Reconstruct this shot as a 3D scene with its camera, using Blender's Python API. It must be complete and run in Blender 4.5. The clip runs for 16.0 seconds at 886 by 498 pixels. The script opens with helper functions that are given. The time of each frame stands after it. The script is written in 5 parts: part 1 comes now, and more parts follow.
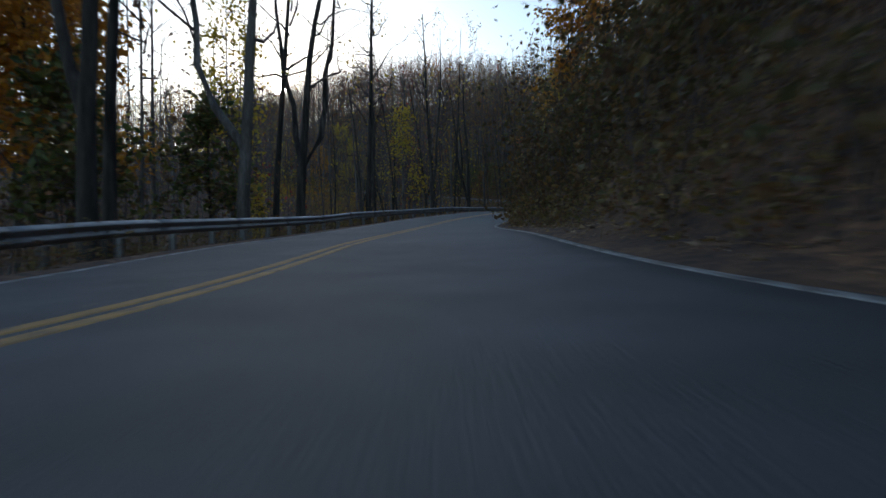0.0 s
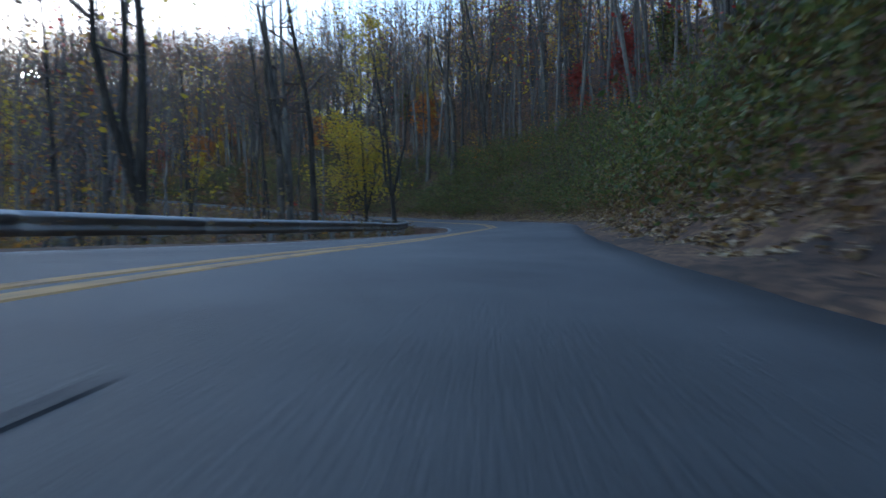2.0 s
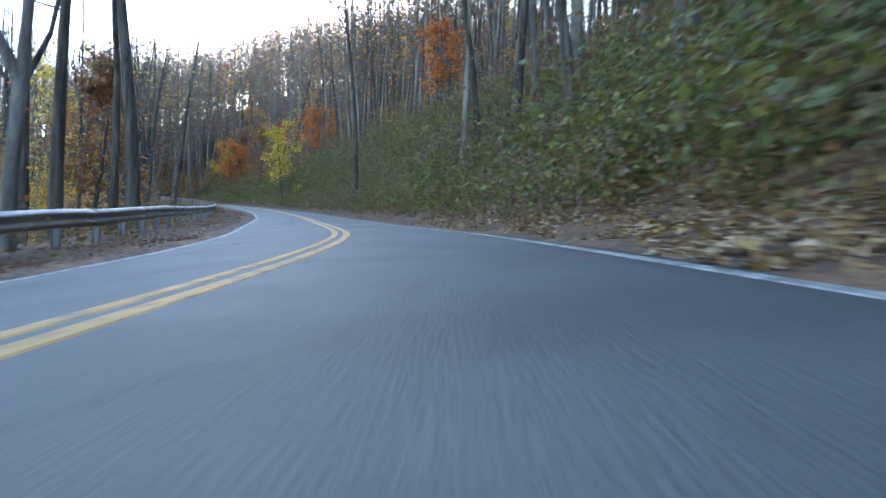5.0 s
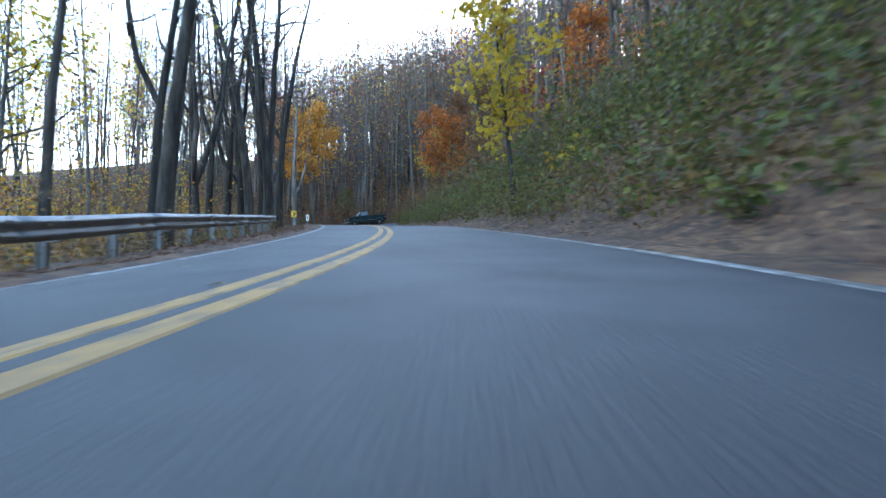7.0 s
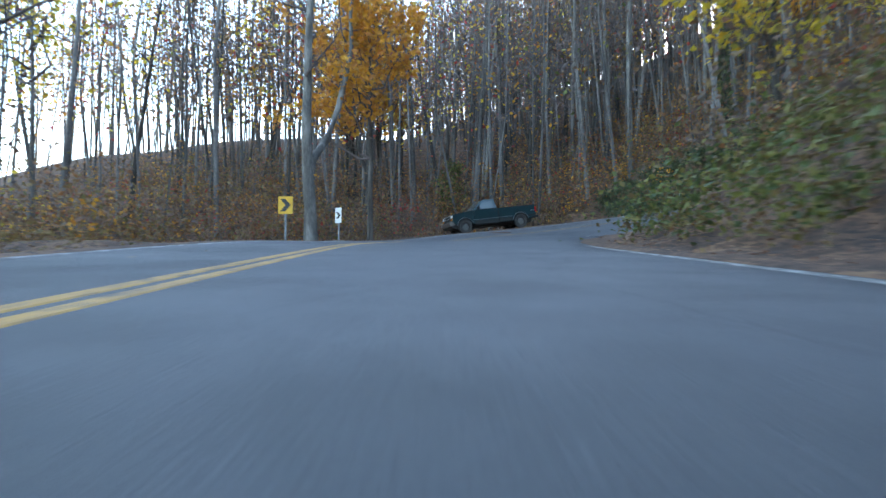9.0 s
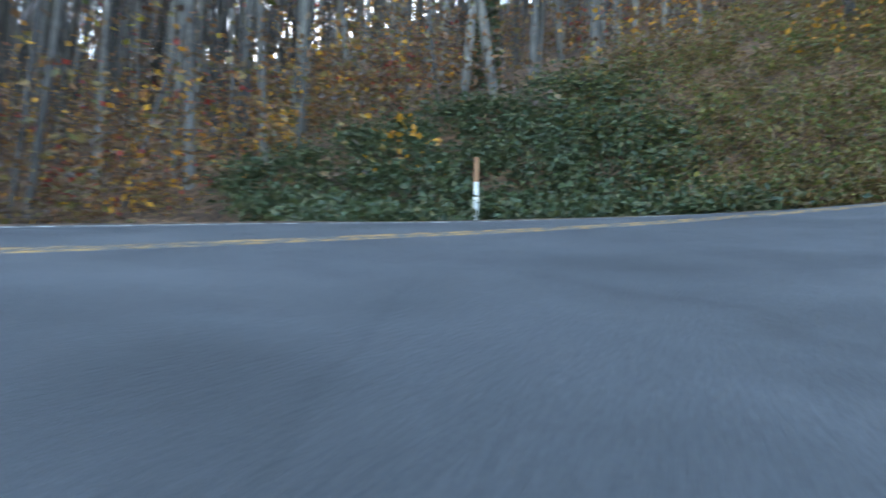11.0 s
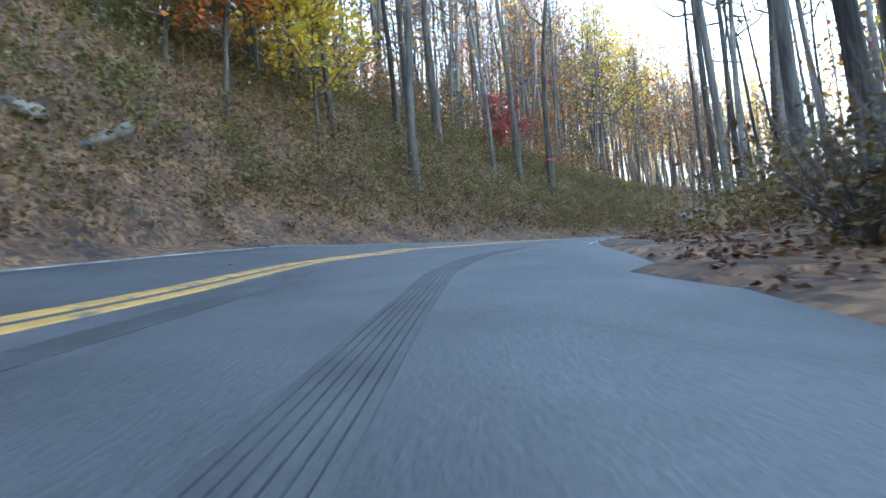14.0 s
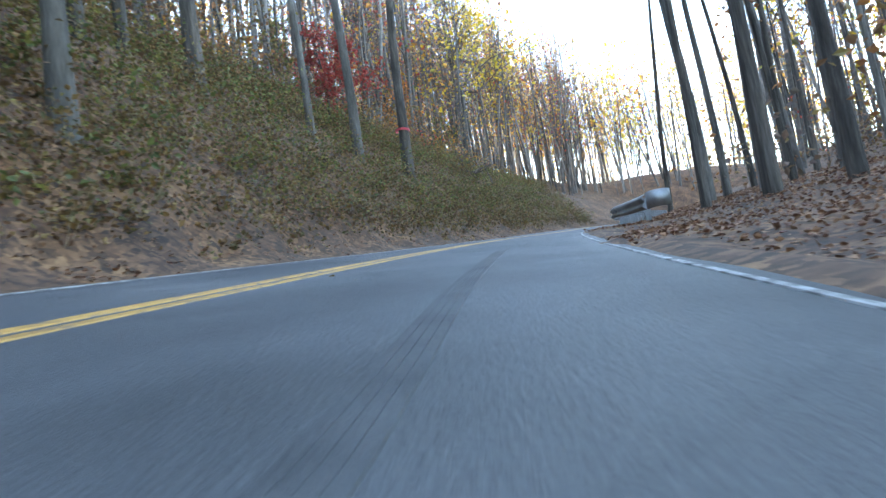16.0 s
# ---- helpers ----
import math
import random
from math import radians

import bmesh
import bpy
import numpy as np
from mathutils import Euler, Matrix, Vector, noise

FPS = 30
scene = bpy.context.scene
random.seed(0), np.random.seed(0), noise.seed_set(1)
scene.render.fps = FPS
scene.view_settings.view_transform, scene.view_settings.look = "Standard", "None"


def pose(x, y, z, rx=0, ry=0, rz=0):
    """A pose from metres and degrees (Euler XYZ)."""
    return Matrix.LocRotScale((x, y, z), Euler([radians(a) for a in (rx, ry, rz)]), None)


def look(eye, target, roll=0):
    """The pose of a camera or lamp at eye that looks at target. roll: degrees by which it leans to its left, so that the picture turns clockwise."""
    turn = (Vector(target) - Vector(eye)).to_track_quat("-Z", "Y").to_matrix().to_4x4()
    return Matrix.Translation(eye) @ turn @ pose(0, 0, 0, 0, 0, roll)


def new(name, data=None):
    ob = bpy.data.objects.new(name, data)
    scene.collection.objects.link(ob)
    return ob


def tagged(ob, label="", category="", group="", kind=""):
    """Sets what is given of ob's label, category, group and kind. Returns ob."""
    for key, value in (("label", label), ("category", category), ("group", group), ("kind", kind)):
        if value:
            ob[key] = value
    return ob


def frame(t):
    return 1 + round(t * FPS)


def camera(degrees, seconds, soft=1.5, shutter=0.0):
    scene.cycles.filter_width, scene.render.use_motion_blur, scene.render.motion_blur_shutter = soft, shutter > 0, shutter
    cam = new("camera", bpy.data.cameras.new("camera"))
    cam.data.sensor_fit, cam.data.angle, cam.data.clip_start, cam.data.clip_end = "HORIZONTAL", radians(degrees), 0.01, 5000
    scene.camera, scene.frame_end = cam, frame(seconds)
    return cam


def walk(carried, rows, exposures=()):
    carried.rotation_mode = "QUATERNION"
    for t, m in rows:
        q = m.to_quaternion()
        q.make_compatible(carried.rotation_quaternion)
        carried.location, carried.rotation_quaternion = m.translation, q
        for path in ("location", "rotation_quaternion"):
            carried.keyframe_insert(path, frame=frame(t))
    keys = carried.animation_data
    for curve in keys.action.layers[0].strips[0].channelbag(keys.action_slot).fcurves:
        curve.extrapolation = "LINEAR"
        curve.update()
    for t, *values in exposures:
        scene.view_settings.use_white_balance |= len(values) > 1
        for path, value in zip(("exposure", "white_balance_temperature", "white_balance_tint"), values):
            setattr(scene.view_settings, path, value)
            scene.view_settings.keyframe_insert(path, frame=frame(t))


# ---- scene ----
PATH = [
    (0.0, -0.100, -11.300, -0.449, 89.27, 1.43, -0.19),
    (0.5, 0.000, 0.000, -0.048, 89.80, 1.19, -1.01),
    (1.0, 0.999, 11.790, 0.411, 90.50, 1.57, -2.18),
    (1.5, 2.905, 23.580, 1.052, 91.51, 1.41, -10.13),
    (2.0, 6.340, 33.840, 1.869, 90.55, 0.96, -19.31),
    (2.5, 10.665, 42.541, 2.385, 91.47, -0.37, -26.78),
    (3.0, 15.151, 50.424, 2.985, 90.74, -1.09, -25.54),
    (3.5, 18.446, 58.079, 3.398, 90.80, -2.76, -21.37),
    (4.0, 21.084, 66.132, 3.934, 91.08, -1.82, -13.95),
    (4.5, 22.460, 74.827, 4.504, 91.94, -0.83, -4.56),
    (5.0, 22.340, 82.530, 5.079, 91.99, -1.09, 4.74),
    (5.5, 20.700, 92.600, 5.943, 92.93, -1.52, 13.14),
    (6.0, 17.600, 102.300, 6.852, 92.20, -1.00, 20.50),
    (6.6, 13.000, 113.700, 8.047, 92.90, 0.00, 26.50),
    (7.3, 6.300, 126.700, 9.589, 93.30, 0.50, 32.40),
    (8.2, -4.300, 141.300, 11.508, 93.40, 0.50, 39.90),
    (9.0, -14.357, 152.762, 12.988, 93.30, 0.40, 42.00),
    (9.7, -22.350, 162.438, 14.088, 92.80, 0.40, 40.50),
    (10.3, -25.092, 167.993, 14.610, 91.62, -2.34, 33.74),
    (10.5, -25.583, 169.605, 14.757, 92.76, -2.10, 27.55),
    (11.0, -25.365, 173.413, 15.068, 96.96, -0.78, 5.02),
    (11.5, -23.822, 176.142, 15.595, 100.27, 1.49, -18.52),
    (12.0, -21.716, 177.858, 16.141, 101.30, 1.44, -41.36),
    (12.5, -19.495, 178.696, 16.610, 99.71, 2.70, -62.39),
    (13.0, -17.374, 179.034, 16.969, 97.82, 3.66, -73.84),
    (13.5, -15.141, 179.087, 17.300, 97.48, 4.64, -81.67),
    (14.0, -12.632, 179.086, 17.667, 97.25, 4.30, -86.77),
    (14.5, -9.857, 178.984, 18.080, 97.42, 5.58, -90.30),
    (15.0, -7.090, 178.718, 18.577, 96.24, 5.46, -93.06),
    (15.5, -4.001, 178.269, 18.945, 95.96, 7.06, -96.58),
    (16.0, -0.838, 177.474, 19.367, 96.10, 8.49, -99.69),
]
cam = camera(73.0, 16.0, soft=1.5, shutter=0.2)
walk(cam, [(r[0], pose(*r[1:])) for r in PATH],
     exposures=[(0.0, 0.4, 6100, 10), (0.5, 0.95, 5800, 10), (1.0, 0.95, 5500, 10), (1.5, 1.15, 5500, 10), (2.0, 1.65, 5600, 10), (3.0, 2.55, 6250, 10), (4.0, 3.05, 6150, 10), (5.0, 3.2, 6050, 10),
                (8.0, 3.05, 6150, 10), (10.5, 3.72, 6600, 10), (12.0, 3.62, 6600, 10), (13.2, 3.82, 6650, 10), (16.0, 3.95, 6650, 10)])
SUN_AZ, SUN_EL = 14.8, 14.2        # degrees left of +y, degrees up


# ---- world and sun ----
world = bpy.data.worlds.new("sky")
scene.world = world
world.use_nodes = True
wn = world.node_tree
sky = wn.nodes.new("ShaderNodeTexSky")
sky.sky_type = "NISHITA"
sky.sun_disc = False
sky.sun_elevation = radians(SUN_EL)
sky.sun_rotation = radians(-SUN_AZ)
sky.air_density, sky.dust_density, sky.ozone_density = 1.1, 0.35, 1.0
wn.links.new(sky.outputs[0], wn.nodes["Background"].inputs[0])
wn.nodes["Background"].inputs[1].default_value = 0.15
sun_data = bpy.data.lights.new("sun", "SUN")
sun_data.energy, sun_data.angle, sun_data.color = 4.6, radians(0.6), (1.0, 0.86, 0.68)
sun = new("sun", sun_data)
_a, _e = radians(SUN_AZ), radians(SUN_EL)
SUN_DIR = Vector((-math.sin(_a) * math.cos(_e), math.cos(_a) * math.cos(_e), math.sin(_e)))
sun.matrix_world = look(SUN_DIR * 50, (0, 0, 0))


# ---- materials ----
def material(name, colours, rough=0.8, scale=4.0, bump=0.3, fine=40.0, metal=0.0, coat=0.0, by="object", spread=0.0, stretch=1.0):
    """Two scales of noise between the colours, a bump of the fine one; by: what the random tint follows."""
    m = bpy.data.materials.new(name)
    m.use_nodes = True
    nt = m.node_tree
    b = nt.nodes["Principled BSDF"]
    co = nt.nodes.new("ShaderNodeNewGeometry" if by == "world" else "ShaderNodeTexCoord")
    vec = co.outputs["Position"] if by == "world" else co.outputs["Object"]
    if stretch != 1.0:
        mp = nt.nodes.new("ShaderNodeMapping")
        mp.inputs["Scale"].default_value = (1, 1, stretch)
        nt.links.new(vec, mp.inputs["Vector"])
        vec = mp.outputs[0]
    n1, n2 = nt.nodes.new("ShaderNodeTexNoise"), nt.nodes.new("ShaderNodeTexNoise")
    for n, s in ((n1, scale), (n2, fine)):
        n.inputs["Scale"].default_value = s
        n.inputs["Detail"].default_value = 5
        nt.links.new(vec, n.inputs["Vector"])
    add = nt.nodes.new("ShaderNodeMath")
    add.operation = "MULTIPLY_ADD"
    nt.links.new(n2.outputs[0], add.inputs[0])
    add.inputs[1].default_value = 0.45
    nt.links.new(n1.outputs[0], add.inputs[2])
    sub = nt.nodes.new("ShaderNodeMath")
    sub.operation = "SUBTRACT"
    nt.links.new(add.outputs[0], sub.inputs[0])
    sub.inputs[1].default_value = 0.225
    ramp = nt.nodes.new("ShaderNodeValToRGB")
    stops = ramp.color_ramp
    for i, c in enumerate(colours):
        at = 0.3 + 0.4 * i / max(1, len(colours) - 1)
        e = stops.elements[i] if i < 2 else stops.elements.new(at)
        e.position, e.color = at, (*c, 1)
    nt.links.new(sub.outputs[0], ramp.inputs[0])
    out = ramp.outputs[0]
    if spread:
        hsv = nt.nodes.new("ShaderNodeHueSaturation")
        info = nt.nodes.new("ShaderNodeObjectInfo" if by == "object" else "ShaderNodeNewGeometry")
        rnd = info.outputs["Random"] if by == "object" else info.outputs["Random Per Island"]
        mr = nt.nodes.new("ShaderNodeMapRange")
        mr.inputs["To Min"].default_value, mr.inputs["To Max"].default_value = 1 - spread, 1 + spread
        nt.links.new(rnd, mr.inputs["Value"])
        nt.links.new(mr.outputs[0], hsv.inputs["Value"])
        nt.links.new(out, hsv.inputs["Color"])
        out = hsv.outputs[0]
    nt.links.new(out, b.inputs["Base Color"])
    b.inputs["Roughness"].default_value = rough
    b.inputs["Metallic"].default_value = metal
    b.inputs["Coat Weight"].default_value = coat
    if bump:
        bp = nt.nodes.new("ShaderNodeBump")
        bp.inputs["Strength"].default_value = bump
        bp.inputs["Distance"].default_value = 0.02
        nt.links.new(n2.outputs[0], bp.inputs["Height"])
        nt.links.new(bp.outputs[0], b.inputs["Normal"])
    return m


def mesh_of(name, verts, faces, mat=None, smooth=False):
    me = bpy.data.meshes.new(name)
    me.from_pydata([tuple(v) for v in verts], [], faces)
    if mat:
        me.materials.append(mat)
    if smooth:
        me.polygons.foreach_set("use_smooth", [True] * len(me.polygons))
    me.update()
    return me


def part(name, bm, mat, parent, label=""):
    """Links a bmesh (or a mesh) as one mesh object under a thing or a part."""
    if isinstance(bm, bmesh.types.BMesh):
        me = bpy.data.meshes.new(name)
        bm.to_mesh(me)
        bm.free()
        me.materials.append(mat)
    else:
        me = bm
    ob = new(name, me)
    if parent:
        ob.parent = parent
    return tagged(ob, label)


def leaf_material(name, palette, rough=0.55, through_light=0.35):
    """Leaves: each one takes a colour of the palette at random; some light comes through them."""
    m = bpy.data.materials.new(name)
    m.use_nodes = True
    nt = m.node_tree
    b = nt.nodes["Principled BSDF"]
    geo = nt.nodes.new("ShaderNodeNewGeometry")
    ramp = nt.nodes.new("ShaderNodeValToRGB")
    for i, c in enumerate(palette):
        at = i / (len(palette) - 1)
        e = ramp.color_ramp.elements[i] if i < 2 else ramp.color_ramp.elements.new(at)
        e.position, e.color = at, (*c, 1)
    nt.links.new(geo.outputs["Random Per Island"], ramp.inputs[0])
    co = nt.nodes.new("ShaderNodeTexNoise")
    co.inputs["Scale"].default_value = 9.0
    nt.links.new(geo.outputs["Position"], co.inputs["Vector"])
    mix = nt.nodes.new("ShaderNodeMixRGB")
    mix.blend_type = "MULTIPLY"
    mix.inputs[0].default_value = 0.5
    nt.links.new(ramp.outputs[0], mix.inputs[1])
    nt.links.new(co.outputs[0], mix.inputs[2])
    gain = nt.nodes.new("ShaderNodeHueSaturation")
    gain.inputs["Value"].default_value = 1.45
    nt.links.new(mix.outputs[0], gain.inputs["Color"])
    nt.links.new(gain.outputs[0], b.inputs["Base Color"])
    b.inputs["Roughness"].default_value = rough
    tr = nt.nodes.new("ShaderNodeBsdfTranslucent")
    nt.links.new(gain.outputs[0], tr.inputs[0])
    sh = nt.nodes.new("ShaderNodeMixShader")
    sh.inputs[0].default_value = through_light
    nt.links.new(b.outputs[0], sh.inputs[1])
    nt.links.new(tr.outputs[0], sh.inputs[2])
    nt.links.new(sh.outputs[0], nt.nodes["Material Output"].inputs["Surface"])
    return m


def plain(name, colour, rough=0.5, metal=0.0, coat=0.0, fine=60.0, vary=0.25):
    """A nearly even surface with slight dirt."""
    dark = tuple(c * (1 - vary) for c in colour)
    return material(name, [dark, colour], rough, 3.0, 0.05, fine, metal, coat)


def asphalt_material():
    """Worn asphalt: pale aggregate, broad patches, dark tyre-polished streaks, cracks."""
    m = material("asphalt", [(0.04, 0.042, 0.046), (0.062, 0.064, 0.068), (0.088, 0.089, 0.091)], 0.62, 0.35, 0.6, 70.0, by="world")
    nt = m.node_tree
    b = nt.nodes["Principled BSDF"]
    base = b.inputs["Base Color"].links[0].from_socket
    geo = nt.nodes.new("ShaderNodeNewGeometry")

    def layer(tex, value, lo, hi, dark, bright):
        mr = nt.nodes.new("ShaderNodeMapRange")
        mr.inputs["From Min"].default_value, mr.inputs["From Max"].default_value = lo, hi
        mr.inputs["To Min"].default_value, mr.inputs["To Max"].default_value = dark, bright
        nt.links.new(tex.outputs[value], mr.inputs["Value"])
        return mr.outputs[0]

    def tex(kind, scale, detail=3.0):
        t = nt.nodes.new(kind)
        t.inputs["Scale"].default_value = scale
        if kind == "ShaderNodeTexNoise":
            t.inputs["Detail"].default_value = detail
        nt.links.new(geo.outputs["Position"], t.inputs["Vector"])
        return t

    grit = tex("ShaderNodeTexVoronoi", 85.0)
    patch = tex("ShaderNodeTexNoise", 1.7, 6.0)
    stain = tex("ShaderNodeTexNoise", 0.8, 6.0)
    crack = tex("ShaderNodeTexVoronoi", 0.45)
    crack.feature = "DISTANCE_TO_EDGE"
    bend = nt.nodes.new("ShaderNodeMixRGB")
    bend.inputs[0].default_value = 0.12
    wave = tex("ShaderNodeTexNoise", 2.5, 5.0)
    nt.links.new(geo.outputs["Position"], bend.inputs[1])
    nt.links.new(wave.outputs[1], bend.inputs[2])
    nt.links.new(bend.outputs[0], crack.inputs["Vector"])
    out = base
    for s in (layer(grit, 0, 0.1, 0.75, 1.25, 0.72), layer(patch, 0, 0.3, 0.7, 0.78, 1.2), layer(stain, 0, 0.5, 0.66, 1.0, 0.7), layer(crack, 0, 0.0, 0.007, 0.78, 1.0)):
        mul = nt.nodes.new("ShaderNodeMixRGB")
        mul.blend_type = "MULTIPLY"
        mul.inputs[0].default_value = 1.0
        nt.links.new(out, mul.inputs[1])
        nt.links.new(s, mul.inputs[2])
        out = mul.outputs[0]
    nt.links.new(out, b.inputs["Base Color"])
    return m


def worn_paint(name, colours, bare):
    """Road paint rubbed through to the asphalt in flecks."""
    m = material(name, colours, 0.65, 1.5, 0.4, 25.0, by="world")
    nt = m.node_tree
    b = nt.nodes["Principled BSDF"]
    base = b.inputs["Base Color"].links[0].from_socket
    geo = nt.nodes.new("ShaderNodeNewGeometry")
    n = nt.nodes.new("ShaderNodeTexNoise")
    n.inputs["Scale"].default_value, n.inputs["Detail"].default_value, n.inputs["Roughness"].default_value = 7.0, 9.0, 0.75
    nt.links.new(geo.outputs["Position"], n.inputs["Vector"])
    mr = nt.nodes.new("ShaderNodeMapRange")
    mr.inputs["From Min"].default_value, mr.inputs["From Max"].default_value = bare, bare + 0.12
    nt.links.new(n.outputs[0], mr.inputs["Value"])
    mix = nt.nodes.new("ShaderNodeMixRGB")
    mix.inputs[1].default_value = (0.07, 0.068, 0.064, 1)
    nt.links.new(mr.outputs[0], mix.inputs[0])
    nt.links.new(base, mix.inputs[2])
    nt.links.new(mix.outputs[0], b.inputs["Base Color"])
    return m


asphalt = asphalt_material()
yellow_paint = worn_paint("yellow_paint", [(0.34, 0.18, 0.04), (0.5, 0.27, 0.055)], 0.38)
rubbed_yellow = worn_paint("rubbed_yellow_paint", [(0.26, 0.14, 0.045), (0.36, 0.2, 0.06)], 0.45)
white_paint = worn_paint("white_paint", [(0.2, 0.2, 0.195), (0.4, 0.4, 0.39)], 0.44)
def litter_material():
    """A carpet of fallen leaves: small flecks, each of its own brown, over dark soil."""
    m = material("leaf_litter", [(0.04, 0.023, 0.014), (0.085, 0.047, 0.026), (0.14, 0.083, 0.045)], 0.9, 0.9, 0.0, 14.0, by="world")
    nt = m.node_tree
    b = nt.nodes["Principled BSDF"]
    base = b.inputs["Base Color"].links[0].from_socket
    geo = nt.nodes.new("ShaderNodeNewGeometry")
    warp = nt.nodes.new("ShaderNodeTexNoise")
    warp.inputs["Scale"].default_value = 9.0
    nt.links.new(geo.outputs["Position"], warp.inputs["Vector"])
    bend = nt.nodes.new("ShaderNodeMixRGB")
    bend.inputs[0].default_value = 0.08
    nt.links.new(geo.outputs["Position"], bend.inputs[1])
    nt.links.new(warp.outputs[1], bend.inputs[2])
    cell = nt.nodes.new("ShaderNodeTexVoronoi")
    cell.inputs["Scale"].default_value = 13.0
    nt.links.new(bend.outputs[0], cell.inputs["Vector"])
    hue = nt.nodes.new("ShaderNodeSeparateColor")
    nt.links.new(cell.outputs["Color"], hue.inputs[0])
    ramp = nt.nodes.new("ShaderNodeValToRGB")
    for k, c in enumerate(((0.3, 0.28, 0.27), (0.75, 0.62, 0.55), (1.25, 1.1, 0.95), (1.9, 1.75, 1.5))):
        e = ramp.color_ramp.elements[k] if k < 2 else ramp.color_ramp.elements.new(k / 3)
        e.position, e.color = k / 3, (*c, 1)
    nt.links.new(hue.outputs[0], ramp.inputs[0])
    mul = nt.nodes.new("ShaderNodeMixRGB")
    mul.blend_type = "MULTIPLY"
    mul.inputs[0].default_value = 1.0
    nt.links.new(base, mul.inputs[1])
    nt.links.new(ramp.outputs[0], mul.inputs[2])
    nt.links.new(mul.outputs[0], b.inputs["Base Color"])
    bp = nt.nodes.new("ShaderNodeBump")
    bp.inputs["Strength"].default_value, bp.inputs["Distance"].default_value = 0.8, 0.04
    nt.links.new(hue.outputs[1], bp.inputs["Height"])
    nt.links.new(bp.outputs[0], b.inputs["Normal"])
    return m


litter = litter_material()
bark = material("bark", [(0.018, 0.0155, 0.0135), (0.05, 0.043, 0.037), (0.105, 0.092, 0.08)], 0.95, 5.0, 1.0, 26.0, spread=0.35, stretch=0.12)
galvanised = material("galvanised_steel", [(0.2, 0.21, 0.22), (0.33, 0.34, 0.35)], 0.5, 1.0, 0.1, 30.0, metal=0.7, by="world")
yellow_leaves = leaf_material("yellow_leaves", [(0.5, 0.3, 0.02), (0.6, 0.4, 0.03), (0.46, 0.36, 0.04), (0.3, 0.26, 0.05)], 0.55, 0.45)
gold_leaves = leaf_material("gold_leaves", [(0.55, 0.23, 0.02), (0.62, 0.32, 0.03), (0.48, 0.19, 0.03), (0.35, 0.2, 0.05)], 0.55, 0.45)
orange_leaves = leaf_material("orange_leaves", [(0.5, 0.13, 0.02), (0.55, 0.2, 0.03), (0.36, 0.1, 0.02), (0.26, 0.12, 0.03)], 0.55, 0.45)
red_leaves = leaf_material("red_leaves", [(0.3, 0.03, 0.03), (0.38, 0.06, 0.04), (0.22, 0.03, 0.03), (0.26, 0.1, 0.05)])
rust_leaves = leaf_material("rust_leaves", [(0.2, 0.08, 0.03), (0.28, 0.12, 0.04), (0.16, 0.08, 0.04), (0.22, 0.15, 0.06)])
green_leaves = leaf_material("green_leaves", [(0.05, 0.072, 0.02), (0.075, 0.1, 0.026), (0.13, 0.15, 0.035), (0.2, 0.18, 0.04), (0.14, 0.088, 0.034), (0.085, 0.062, 0.026), (0.1, 0.125, 0.03)])
weed_leaves = leaf_material("weed_leaves", [(0.12, 0.105, 0.03), (0.22, 0.15, 0.045), (0.18, 0.09, 0.04), (0.1, 0.05, 0.028), (0.26, 0.17, 0.06), (0.08, 0.085, 0.025)])
ivy_leaves = leaf_material("ivy_leaves", [(0.02, 0.038, 0.015), (0.034, 0.056, 0.021), (0.055, 0.08, 0.028), (0.09, 0.085, 0.032), (0.03, 0.045, 0.02)], 0.55, 0.2)
thicket_leaves = leaf_material("thicket_leaves", [(0.075, 0.04, 0.02), (0.13, 0.07, 0.026), (0.1, 0.075, 0.028), (0.06, 0.062, 0.022), (0.2, 0.11, 0.03), (0.055, 0.03, 0.02)], 0.7, 0.25)
brown_leaves = leaf_material("brown_leaves", [(0.08, 0.034, 0.02), (0.15, 0.065, 0.032), (0.23, 0.11, 0.055), (0.31, 0.18, 0.1), (0.12, 0.042, 0.03)], 0.7, 0.1)
tan_leaves = leaf_material("tan_leaves", [(0.22, 0.14, 0.08), (0.34, 0.24, 0.14), (0.42, 0.32, 0.2), (0.2, 0.11, 0.05), (0.4, 0.26, 0.08)], 0.7, 0.1)
far_leaves = leaf_material("far_leaves", [(0.1, 0.078, 0.072), (0.14, 0.088, 0.06), (0.17, 0.1, 0.058), (0.115, 0.085, 0.08), (0.2, 0.12, 0.05), (0.085, 0.07, 0.055)])
grey_bark = material("grey_bark", [(0.05, 0.045, 0.04), (0.105, 0.097, 0.088), (0.19, 0.178, 0.162)], 0.95, 3.0, 1.0, 20.0, spread=0.35, stretch=0.22)
twig_bark = material("twig_bark", [(0.06, 0.046, 0.042), (0.13, 0.103, 0.096)], 0.9, 2.0, 0.2, 20.0, spread=0.2)


